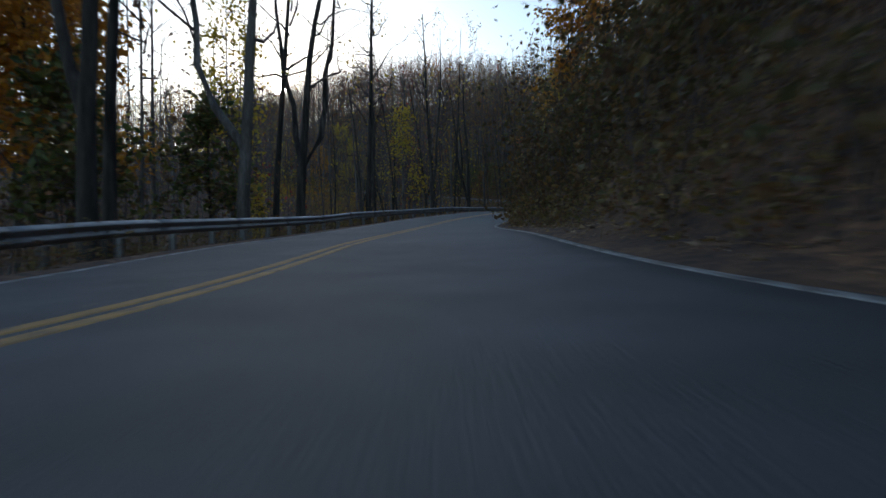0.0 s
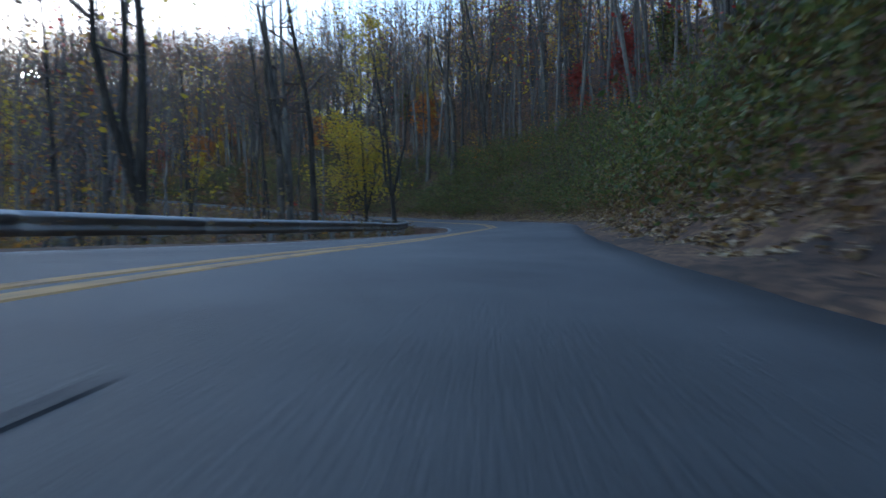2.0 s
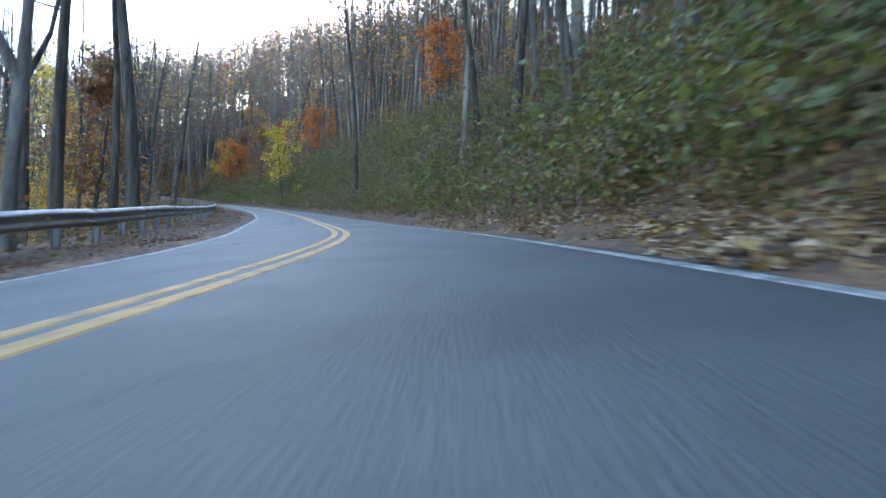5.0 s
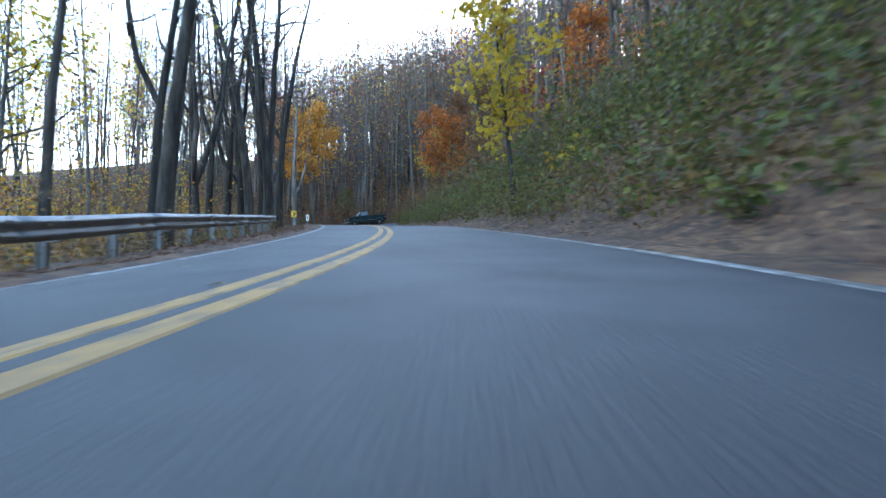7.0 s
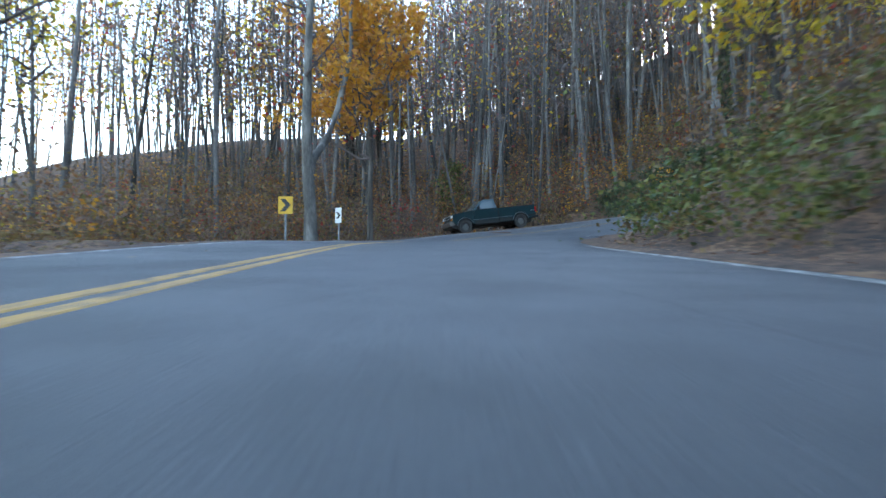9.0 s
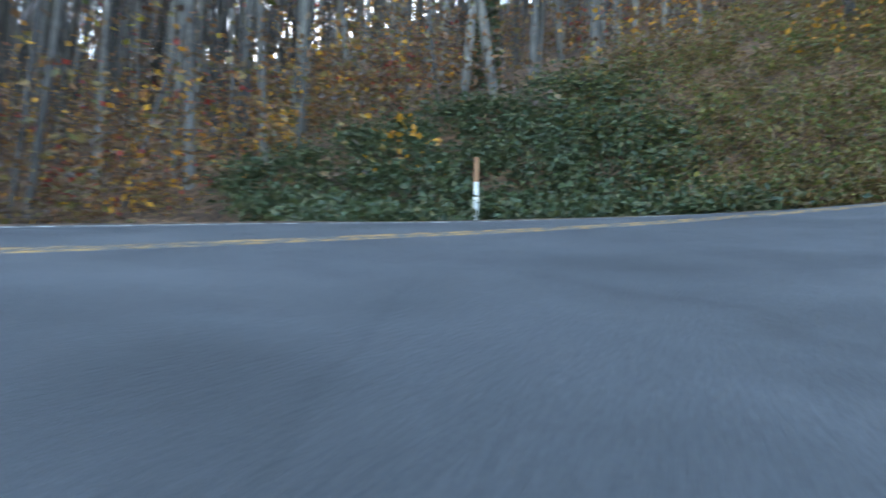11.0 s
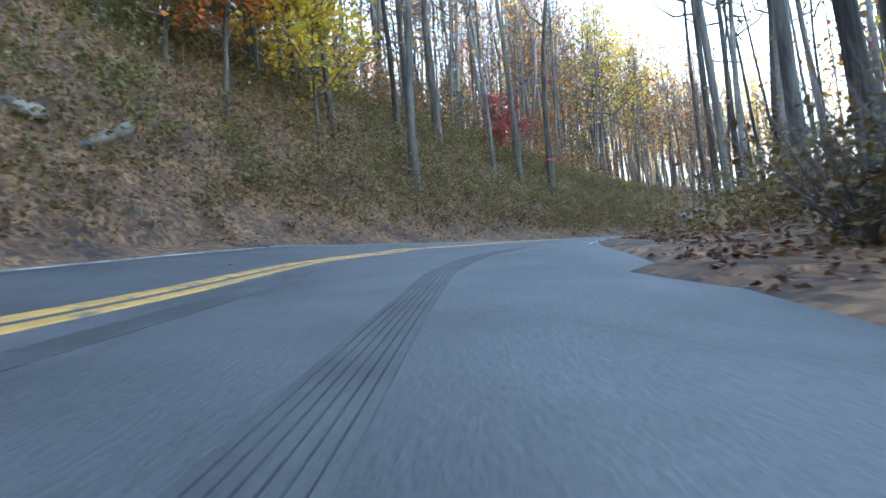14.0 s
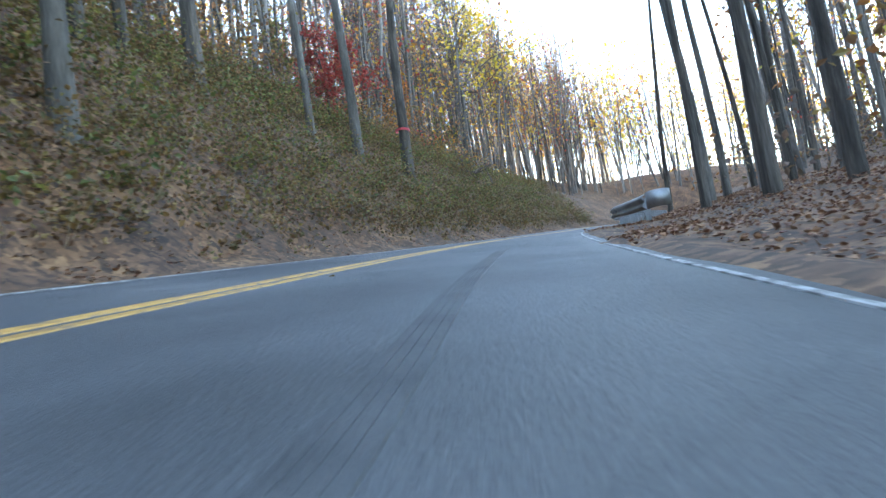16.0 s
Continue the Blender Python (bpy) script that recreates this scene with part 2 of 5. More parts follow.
# ---- the road's line ----
# stations along the right lane: x, y, z, bank in degrees (right side low)
APPROACH = [
    (-0.40, -60.00, -0.802, 0.3),
    (-0.30, -30.00, -0.222, -0.2),
    (-0.10, -11.30, -0.748, -1.1),
    (0.00, 0.00, -0.346, -1.3),
    (1.00, 11.79, 0.114, 0.9),
    (2.90, 23.58, 0.763, 3.9),
    (6.34, 33.84, 1.587, 3.5),
    (10.67, 42.57, 2.105, 1.0),
    (15.10, 50.49, 2.707, -2.2),
    (18.43, 58.05, 3.123, -2.9),
    (21.05, 66.06, 3.661, -1.7),
    (22.51, 74.70, 4.237, -2.8),
    (22.34, 82.53, 4.799, -3.8),
    (20.70, 92.60, 5.663, -2.4),
    (17.60, 102.30, 6.572, -1.0),
    (13.00, 113.70, 7.767, -0.2),
    (6.30, 126.70, 9.309, 0.0),
    (-4.30, 141.30, 11.228, 0.0),
]
RETURN = [
    (-14.36, 152.76, 12.708, 0.3),
    (-22.35, 162.44, 13.808, 0.8),
    (-25.09, 167.99, 14.330, 0.8),
    (-25.58, 169.61, 14.477, 1.1),
    (-25.36, 173.41, 14.788, 4.9),
    (-23.82, 176.14, 15.315, 8.8),
    (-21.72, 177.86, 15.861, 9.6),
    (-19.49, 178.70, 16.330, 8.4),
    (-17.37, 179.03, 16.686, 7.1),
    (-15.14, 179.09, 17.014, 5.7),
    (-12.63, 179.09, 17.386, 4.5),
    (-9.86, 178.98, 17.805, 3.5),
    (-7.09, 178.72, 18.307, 1.8),
    (-4.00, 178.27, 18.677, 4.0),
    (-0.84, 177.47, 19.102, 5.0),
    (10.66, 173.17, 20.577, 4.2),
    (23.70, 166.40, 22.042, 4.8),
    (38.50, 156.00, 23.733, 4.9),
    (62.00, 136.00, 25.955, 4.3),
]
STATIONS = APPROACH + RETURN
# at each station, metres to the right: the yellow line, the pavement's right edge; the left lane's width and fall
YELLOW_AT = [-1.39, -1.55, -1.69, -1.51, -1.72, -1.76, -1.50, -1.57, -1.43, -1.16, -1.07, -1.26, -1.18, -0.94, -1.10, -1.05, -0.86, -0.79, -1.35, -2.50, -3.82, -3.75, -4.10, -2.66, -1.82, -1.37, -1.24, -1.44, -1.55, -1.74, -1.98, -2.08, -2.13, -1.49, -1.37, -1.41, -1.48]
RIGHT_EDGE = [1.40, 1.63, 1.72, 1.66, 1.16, 1.37, 1.23, 1.30, 1.31, 1.60, 1.79, 1.57, 1.51, 1.47, 1.45, 1.55, 1.75, 2.05, 2.30, 2.45, 2.55, 2.58, 2.65, 2.73, 2.80, 2.11, 1.37, 1.27, 1.14, 1.07, 0.90, 1.21, 0.95, 0.84, 1.21, 1.37, 1.45]
LEFT_LANE = [2.37, 2.37, 2.36, 2.50, 2.47, 2.37, 2.28, 2.23, 2.18, 2.13, 2.17, 2.38, 2.50, 2.48, 2.40, 2.20, 2.05, 2.25, 2.40, 2.40, 2.46, 2.52, 2.51, 2.46, 2.41, 2.40, 2.39, 2.40, 2.42, 2.48, 2.60, 2.46, 2.33, 2.21, 2.27, 2.35, 2.41]
LEFT_DROP = [0.006, 0.006, 0.001, -0.020, -0.019, 0.010, 0.022, 0.022, 0.030, 0.041, 0.065, 0.079, 0.067, 0.050, 0.050, 0.060, 0.070, 0.030, 0.000, -0.030, -0.028, -0.043, -0.027, 0.011, 0.035, 0.037, 0.030, 0.014, -0.004, -0.027, -0.060, -0.058, -0.047, -0.010, -0.003, -0.002, -0.000]
# station number, verge, first slope, its run, second slope, its run
RIGHT_SIDE = [(0, 0.7, 1.25, 4.5, 0.6, 40), (5.00, 0.8, 1.1, 5, 0.58, 38), (8.00, 0.9, 0.9, 7, 0.55, 38), (17.00, 0.9, 0.85, 6, 0.5, 32), (18.71, 1.2, 0.6, 4, 0.2, 20), (22.00, 1.0, 0.3, 3, 0.1, 5),
              (25.00, 1.5, 0.12, 4, -0.25, 20), (29.00, 1.0, 0.17, 3, -0.15, 30), (32.00, 1.0, 0.08, 4, -0.12, 40), (34.00, 1.5, 0.2, 4, 0.1, 40), (36.00, 1.5, 0.3, 6, 0.25, 40)]
LEFT_SIDE = [(0, 3.0, -0.35, 20, -0.06, 60), (17.00, 3.0, -0.35, 20, -0.06, 60), (19.00, 3.0, 0.0, 6, -0.05, 60), (20.50, 5.5, 0.05, 4, 0.1, 60),
             (22.00, 6.0, 0.08, 4, 0.3, 55), (23.00, 5.0, 0.12, 4, 0.42, 50), (23.60, 3.5, 0.4, 4, 0.46, 45), (24.20, 2.4, 0.62, 4.5, 0.42, 42),
             (25.00, 1.4, 0.85, 4.2, 0.45, 38), (26.00, 1.1, 1.0, 4.2, 0.52, 32), (28.00, 0.5, 1.45, 3.4, 0.74, 22), (34.00, 0.5, 1.45, 3.4, 0.7, 22), (36.00, 0.8, 1.1, 4, 0.45, 26)]


def spline(points, step):
    """A smooth line through the points, resampled at even steps of its plan length."""
    p = np.array(points, float)
    q = np.vstack([2 * p[0] - p[1], p, 2 * p[-1] - p[-2]])
    out = []
    for i in range(1, len(q) - 2):
        a, b, c, d = q[i - 1], q[i], q[i + 1], q[i + 2]
        for u in np.linspace(0, 1, 16, endpoint=False):
            out.append(0.5 * (2 * b + (c - a) * u + (2 * a - 5 * b + 4 * c - d) * u**2 + (3 * b - a - 3 * c + d) * u**3))
    out.append(q[-2])
    out = np.array(out)
    run = np.r_[0, np.cumsum(np.hypot(*np.diff(out[:, :2], axis=0).T))]
    s = np.arange(0, run[-1], step)
    return np.stack([np.interp(s, run, col) for col in out.T], 1)


# station: x, y, z of the double yellow line, bank in degrees (right side low), running number
LINE = spline([(*row, n) for n, row in enumerate(STATIONS)], 0.5)
NO = LINE[:, 4]
APEX = int(np.searchsorted(NO, 22.40))
TAN = np.gradient(LINE[:, :2], axis=0)
for _k in range(3):
    TAN[1:-1] = (TAN[:-2] + 2 * TAN[1:-1] + TAN[2:]) / 4
TAN /= np.hypot(*TAN.T)[:, None]
SIDE = np.stack([TAN[:, 1], -TAN[:, 0]], 1)            # to the right
BANK = np.tan(np.radians(LINE[:, 3]))
_sm = spline(np.c_[np.arange(len(STATIONS)), np.arange(len(STATIONS)), YELLOW_AT, RIGHT_EDGE, LEFT_LANE, LEFT_DROP], 0.05)
YEL, RIGHT, _lane, DROP = [np.interp(NO, _sm[:, 0], _sm[:, k]) for k in (2, 3, 4, 5)]
LEFT = _lane - YEL                                     # metres from the lane's line to the pavement's left edge


def road_z(i, d):
    """Height of the pavement at sample i, d metres right of the line."""
    return LINE[i, 2] - BANK[i] * d - np.where(d < YEL[i], DROP[i] * (YEL[i] - d), 0)


def ribbon(name, a, b, lift, mat, cols=2, lo=0, hi=None, thick=0.0):
    """A strip that follows the road between the offsets a and b (numbers or arrays)."""
    idx = np.arange(lo, hi or len(LINE))
    a, b = np.broadcast_to(a, len(LINE)), np.broadcast_to(b, len(LINE))
    verts = []
    for k, h in ((0, -0.004), *((k, lift) for k in range(cols)), (cols - 1, -0.004)):
        d = a[idx] + (b[idx] - a[idx]) * (k / (cols - 1) + (h < 0) * (0.18 if k else -0.18))
        xy = LINE[idx, :2] + SIDE[idx] * d[:, None]
        verts.append(np.c_[xy, road_z(idx, d) + h])
    cols += 2
    n = len(idx)
    v = np.concatenate(verts)
    faces = [(k * n + j, (k + 1) * n + j, (k + 1) * n + j + 1, k * n + j + 1) for k in range(cols - 1) for j in range(n - 1)]
    return mesh_of(name, v, faces, mat)


def pavement():
    """The pavement: five columns left of the yellow line, seven right of it."""
    idx = np.arange(len(LINE))
    cols = [YEL - (LEFT + YEL) * u for u in (1.0, 0.75, 0.5, 0.25)] + [YEL] + [YEL + (RIGHT - YEL) * u for u in (0.15, 0.3, 0.5, 0.7, 0.85, 1.0)]
    v = np.concatenate([np.c_[LINE[idx, :2] + SIDE[idx] * d[:, None], road_z(idx, d)] for d in cols])
    n = len(idx)
    lip_l, lip_r = v[:n] - [0, 0, 0.35], v[-n:] - [0, 0, 0.35]
    v = np.concatenate([lip_l, v, lip_r])
    f = [(k * n + j, (k + 1) * n + j, (k + 1) * n + j + 1, k * n + j + 1) for k in range(len(cols) + 1) for j in range(n - 1)]
    return mesh_of("road", v, f, asphalt, True)


road = tagged(new("road", pavement()), "worn grey asphalt two-lane mountain road", "road", kind="structure")


def side_profile(e, verge, s1, run1, s2, run2):
    """Rise beyond the pavement's edge."""
    x = np.maximum(e - verge, 0)
    return -0.03 - np.where(s1 < 0, 0.1, 0.02) * np.minimum(e, verge) + s1 * np.minimum(x, run1) + s2 * np.clip(x - run1, 0, run2)


def leg_height(x, y, lo, hi):
    """Ground as the stretch lo..hi of the road asks for it, with the distance to it and the signed offset."""
    idx = np.arange(lo, hi, 2)
    best, near = np.full(len(x), 1e9), np.zeros(len(x), int)
    for i in idx:
        dd = (x - LINE[i, 0]) ** 2 + (y - LINE[i, 1]) ** 2
        m = dd < best
        best[m], near[m] = dd[m], i
    off = (x - LINE[near, 0]) * SIDE[near, 0] + (y - LINE[near, 1]) * SIDE[near, 1]
    dist = np.sqrt(best)
    side = np.where(off >= 0, 1.0, -1.0)
    edge = np.where(off >= 0, RIGHT[near], LEFT[near])
    e = dist - edge
    no = NO[near]
    prof = {}
    for name, table in (("r", RIGHT_SIDE), ("l", LEFT_SIDE)):
        cols = list(zip(*table))
        prof[name] = side_profile(np.maximum(e, 0), *[np.interp(no, cols[0], c) for c in cols[1:]])
    rise = np.where(off >= 0, prof["r"], prof["l"])
    z = road_z(near, np.clip(off, -LEFT[near], RIGHT[near])) + np.where(e < -0.35, -0.28, np.where(e < 0, -0.12, rise))
    return z, e, side, near


PULL_OFF = Vector((-34.15, 178.53, 15.76))               # where the pickup stands
PULL_YAW, PULL_TILT = -123.0, 6.9


def ground_height(x, y):
    x, y = np.atleast_1d(np.asarray(x, float)), np.atleast_1d(np.asarray(y, float))
    za, ea, sa, na = leg_height(x, y, 0, APEX)
    zb, eb, sb, nb = leg_height(x, y, APEX, len(LINE))
    wa, wb = 1 / (np.maximum(ea, 0) + 0.3) ** 3, 1 / (np.maximum(eb, 0) + 0.3) ** 3
    past_a, past_b = (na >= APEX - 3) & (sa < 0), (nb <= APEX + 2) & (sb < 0)   # beyond a leg's end only the other one counts
    wa, wb = np.where(past_a & ~past_b, 1e-9, wa), np.where(past_b & ~past_a, 1e-9, wb)
    z = (za * wa + zb * wb) / (wa + wb)
    e = np.minimum(ea, eb)
    z = np.where((ea < 0.4) & (eb < 0.4) & ~past_a & ~past_b, np.minimum(za, zb) - 0.2, z)
    z += 10 * np.clip((e - 90) / 220, 0, 1) ** 1.3
    east = np.clip((x - 8) / 16, 0, 1)                   # the bank of the return leg falls away again behind its crest
    z += np.where((sb < 0) & (eb < ea) & (NO[nb] > 23.80), (0.32 * (1 - east) - 0.12 * east) * np.clip(eb - 40, 0, 45), 0)
    # the long wooded hillside north of the hairpin
    crest = 185 + 0.65 * np.maximum(-30 - x, 0) + 0.8 * np.maximum(x - 18, 0)
    hill = np.minimum(17.5 + 0.6 * (y - crest), 64 - 0.3 * np.maximum(-38 - x, 0) + 0.05 * (y - crest))
    z = np.where(e > 6, np.maximum(z, np.minimum(hill, z + 0.9 * (e - 6))), z)
    rough = np.array([noise.noise((a * 0.11, b * 0.11, 1.7)) * 0.5 + noise.noise((a * 0.03, b * 0.03, 5.1)) * 2.6 + noise.noise((a * 0.06, b * 0.06, 9.1)) * 1.6 for a, b in zip(x, y)])
    z += rough * np.clip((e - 2.0) / 10, 0, 1) * np.where(e > 0, 1, 0)
    px, py = x - PULL_OFF.x, y - PULL_OFF.y
    along = px * math.cos(radians(PULL_YAW)) + py * math.sin(radians(PULL_YAW))
    level = np.clip((7.5 - np.hypot(px, py)) / 4, 0, 1) * np.clip((e - 0.9) / 1.6, 0, 1)
    z = z * (1 - level) + (PULL_OFF.z - along * math.tan(radians(PULL_TILT))) * level
    return z, e, np.where(ea < eb, sa, sb), np.where(ea < eb, na, nb)


def grid_axis(lo, hi, step, far, n):
    mid = np.arange(lo, hi + step, step)
    grow = np.geomspace(step, far, n).cumsum()
    return np.r_[(lo - grow)[::-1], mid, hi + grow]


gx, gy = grid_axis(-70, 60, 1.1, 180, 22), grid_axis(-20, 215, 1.1, 180, 22)
GX, GY = np.meshgrid(gx, gy)
GZ, GE = ground_height(GX.ravel(), GY.ravel())[:2]
_Z, _E = GZ.reshape(GX.shape).copy(), GE.reshape(GX.shape)
_soft = np.clip((_E - 9) / 12, 0, 1)                   # even out the hills, leave the banks as they are
for _k in range(14):
    _m = _Z.copy()
    _m[1:-1, 1:-1] = (_Z[:-2, 1:-1] + _Z[2:, 1:-1] + _Z[1:-1, :-2] + _Z[1:-1, 2:]) / 4
    _Z = _Z * (1 - _soft) + _m * _soft
GZ = _Z.ravel()
_w = len(gx)
_f = [(j * _w + i, j * _w + i + 1, (j + 1) * _w + i + 1, (j + 1) * _w + i) for j in range(len(gy) - 1) for i in range(_w - 1)]
ground = tagged(new("ground", mesh_of("ground", np.c_[GX.ravel(), GY.ravel(), GZ], _f, litter, True)), "leaf-strewn brown forest floor and road banks", "ground", kind="structure")


def ground_z(x, y):
    """Height of the ground sheet, read from its grid."""
    x, y = np.atleast_1d(x), np.atleast_1d(y)
    i = np.clip(np.searchsorted(gx, x) - 1, 0, len(gx) - 2)
    j = np.clip(np.searchsorted(gy, y) - 1, 0, len(gy) - 2)
    u, v = (x - gx[i]) / (gx[i + 1] - gx[i]), (y - gy[j]) / (gy[j + 1] - gy[j])
    Z = GZ.reshape(len(gy), -1)
    return Z[j, i] * (1 - u) * (1 - v) + Z[j, i + 1] * u * (1 - v) + Z[j + 1, i] * (1 - u) * v + Z[j + 1, i + 1] * u * v


# verges of leaf litter that meet the pavement
def verge(name, side, width, label):
    idx = np.arange(len(LINE))
    edge = RIGHT if side > 0 else LEFT
    verts = []
    for k, w in enumerate((-0.12, 0.12, 0.6, 1.2, width)):
        d = side * (edge + w)
        xy = LINE[idx, :2] + SIDE[idx] * d[:, None]
        wob = np.array([noise.noise((a * 0.9, b * 0.9, 3.3)) for a, b in xy]) * (0.09, 0.12, 0, 0, 0)[k]
        xy = xy + SIDE[idx] * (wob * side)[:, None]
        z = road_z(idx, side * edge) + (-0.012, 0.03)[k] if k < 2 else np.maximum(ground_z(xy[:, 0], xy[:, 1]) + 0.02 - 0.08 * (k == 4), -99)
        verts.append(np.c_[xy, z])
    n = len(idx)
    f = [(k * n + j, k * n + j + 1, (k + 1) * n + j + 1, (k + 1) * n + j) if side < 0 else (k * n + j, (k + 1) * n + j, (k + 1) * n + j + 1, k * n + j + 1) for k in range(4) for j in range(n - 1)]
    return tagged(new(name, mesh_of(name, np.concatenate(verts), f, litter, True)), label, "verge", kind="structure")


verge("verge_right", 1, 1.8, "verge of fallen brown leaves beside the pavement")
verge("verge_left", -1, 1.8, "verge of fallen brown leaves below the guardrail")

# painted lines
for _o in (-0.155, 0.055):
    for _lo, _hi, _mat, _lab in ((0.00, 19.50, yellow_paint, "worn double yellow centre line paint"), (19.50, 26.20, rubbed_yellow, "nearly rubbed-away double yellow line paint"), (26.20, 36.00, yellow_paint, "worn double yellow centre line paint")):
        _i, _j = [int(v) for v in np.searchsorted(NO, [_lo, _hi])]
        tagged(new("trim_yellow_line", ribbon("yellow_line", YEL + _o, YEL + _o + 0.1, 0.006, _mat, lo=_i, hi=min(_j + 1, len(LINE)))), _lab, "road marking", kind="structure")
for _lo, _hi in ((0.00, 5.50), (8.20, 18.86)):
    tagged(new("trim_white_line", ribbon("white_line", RIGHT - 0.19, RIGHT - 0.11, 0.006, white_paint, lo=int(np.searchsorted(NO, _lo)), hi=int(np.searchsorted(NO, _hi)))), "faded white edge line paint", "road marking", kind="structure")
tagged(new("trim_white_line", ribbon("white_line", RIGHT - 0.155, RIGHT - 0.115, 0.006, white_paint, lo=int(np.searchsorted(NO, 30.10)))), "faded white edge line paint", "road marking", kind="structure")
tagged(new("trim_white_line", ribbon("white_line", -LEFT + 0.09, -LEFT + 0.19, 0.006, white_paint)), "faded white edge line paint", "road marking", kind="structure")


# ---- trees ----
class Shape:
    """Vertices and faces gathered for one mesh."""

    def __init__(self):
        self.v, self.f, self.n = [], [], 0

    def tube(self, pts, radii, sides, close=True):
        pts = np.asarray(pts, float)
        d = np.gradient(pts, axis=0)
        d /= np.linalg.norm(d, axis=1)[:, None] + 1e-9
        ref = np.where(np.abs(d[:, 2:3]) > 0.9, [[1.0, 0, 0]], [[0, 0, 1.0]])
        a = np.cross(d, ref)
        a /= np.linalg.norm(a, axis=1)[:, None] + 1e-9
        b = np.cross(d, a)
        ang = np.arange(sides) * 2 * np.pi / sides
        ring = pts[:, None] + (a[:, None] * np.cos(ang)[None, :, None] + b[:, None] * np.sin(ang)[None, :, None]) * np.asarray(radii)[:, None, None]
        base = self.n
        self.v.append(ring.reshape(-1, 3))
        for i in range(len(pts) - 1):
            for k in range(sides):
                k2 = (k + 1) % sides
                self.f.append((base + i * sides + k, base + i * sides + k2, base + (i + 1) * sides + k2, base + (i + 1) * sides + k))
        self.n += len(pts) * sides

    def sticks(self, p, q, r0, r1):
        """Many thin three-sided twigs at once, from p to q."""
        p, q = np.asarray(p, float), np.asarray(q, float)
        d = q - p
        d /= np.linalg.norm(d, axis=1)[:, None] + 1e-9
        a = np.cross(d, np.where(np.abs(d[:, 2:3]) > 0.9, [[1.0, 0, 0]], [[0, 0, 1.0]]))
        a /= np.linalg.norm(a, axis=1)[:, None] + 1e-9
        b = np.cross(d, a)
        rim = [a * math.cos(k * 2.0944) + b * math.sin(k * 2.0944) for k in range(3)]
        v = np.stack([p + o * r0 for o in rim] + [q + o * r1 for o in rim], 1)
        self.v.append(v.reshape(-1, 3))
        s = self.n + 6 * np.arange(len(p))
        for i, j in ((0, 1), (1, 2), (2, 0)):
            self.f.extend(zip((s + i).tolist(), (s + j).tolist(), (s + j + 3).tolist(), (s + i + 3).tolist()))
        self.n += 6 * len(p)

    def quads(self, centre, size, rng, flat=0.0, long=1.5):
        """Leaves: kite-shaped quads at the centres; flat: how far they lie level."""
        n = len(centre)
        u = rng.normal(size=(n, 3))
        w = rng.normal(size=(n, 3))
        u[:, 2] *= 1 - flat
        w[:, 2] *= 1 - flat
        u /= np.linalg.norm(u, axis=1)[:, None]
        w -= u * (u * w).sum(1)[:, None]
        w /= np.linalg.norm(w, axis=1)[:, None]
        s = (np.asarray(size) * rng.uniform(0.6, 1.25, n))[:, None]
        up = np.cross(u, w) * s * 0.18
        q = np.stack([centre - u * s * long / 2, centre + w * s / 2 + up, centre + u * s * long / 2, centre - w * s / 2 + up], 1)
        self.v.append(q.reshape(-1, 3))
        base = self.n + 4 * np.arange(n)
        self.f.extend(zip(base.tolist(), (base + 1).tolist(), (base + 2).tolist(), (base + 3).tolist()))
        self.n += 4 * n

    def mesh(self, name, mat, smooth=False):
        return mesh_of(name, np.concatenate(self.v) if self.v else np.zeros((0, 3)), self.f, mat, smooth)


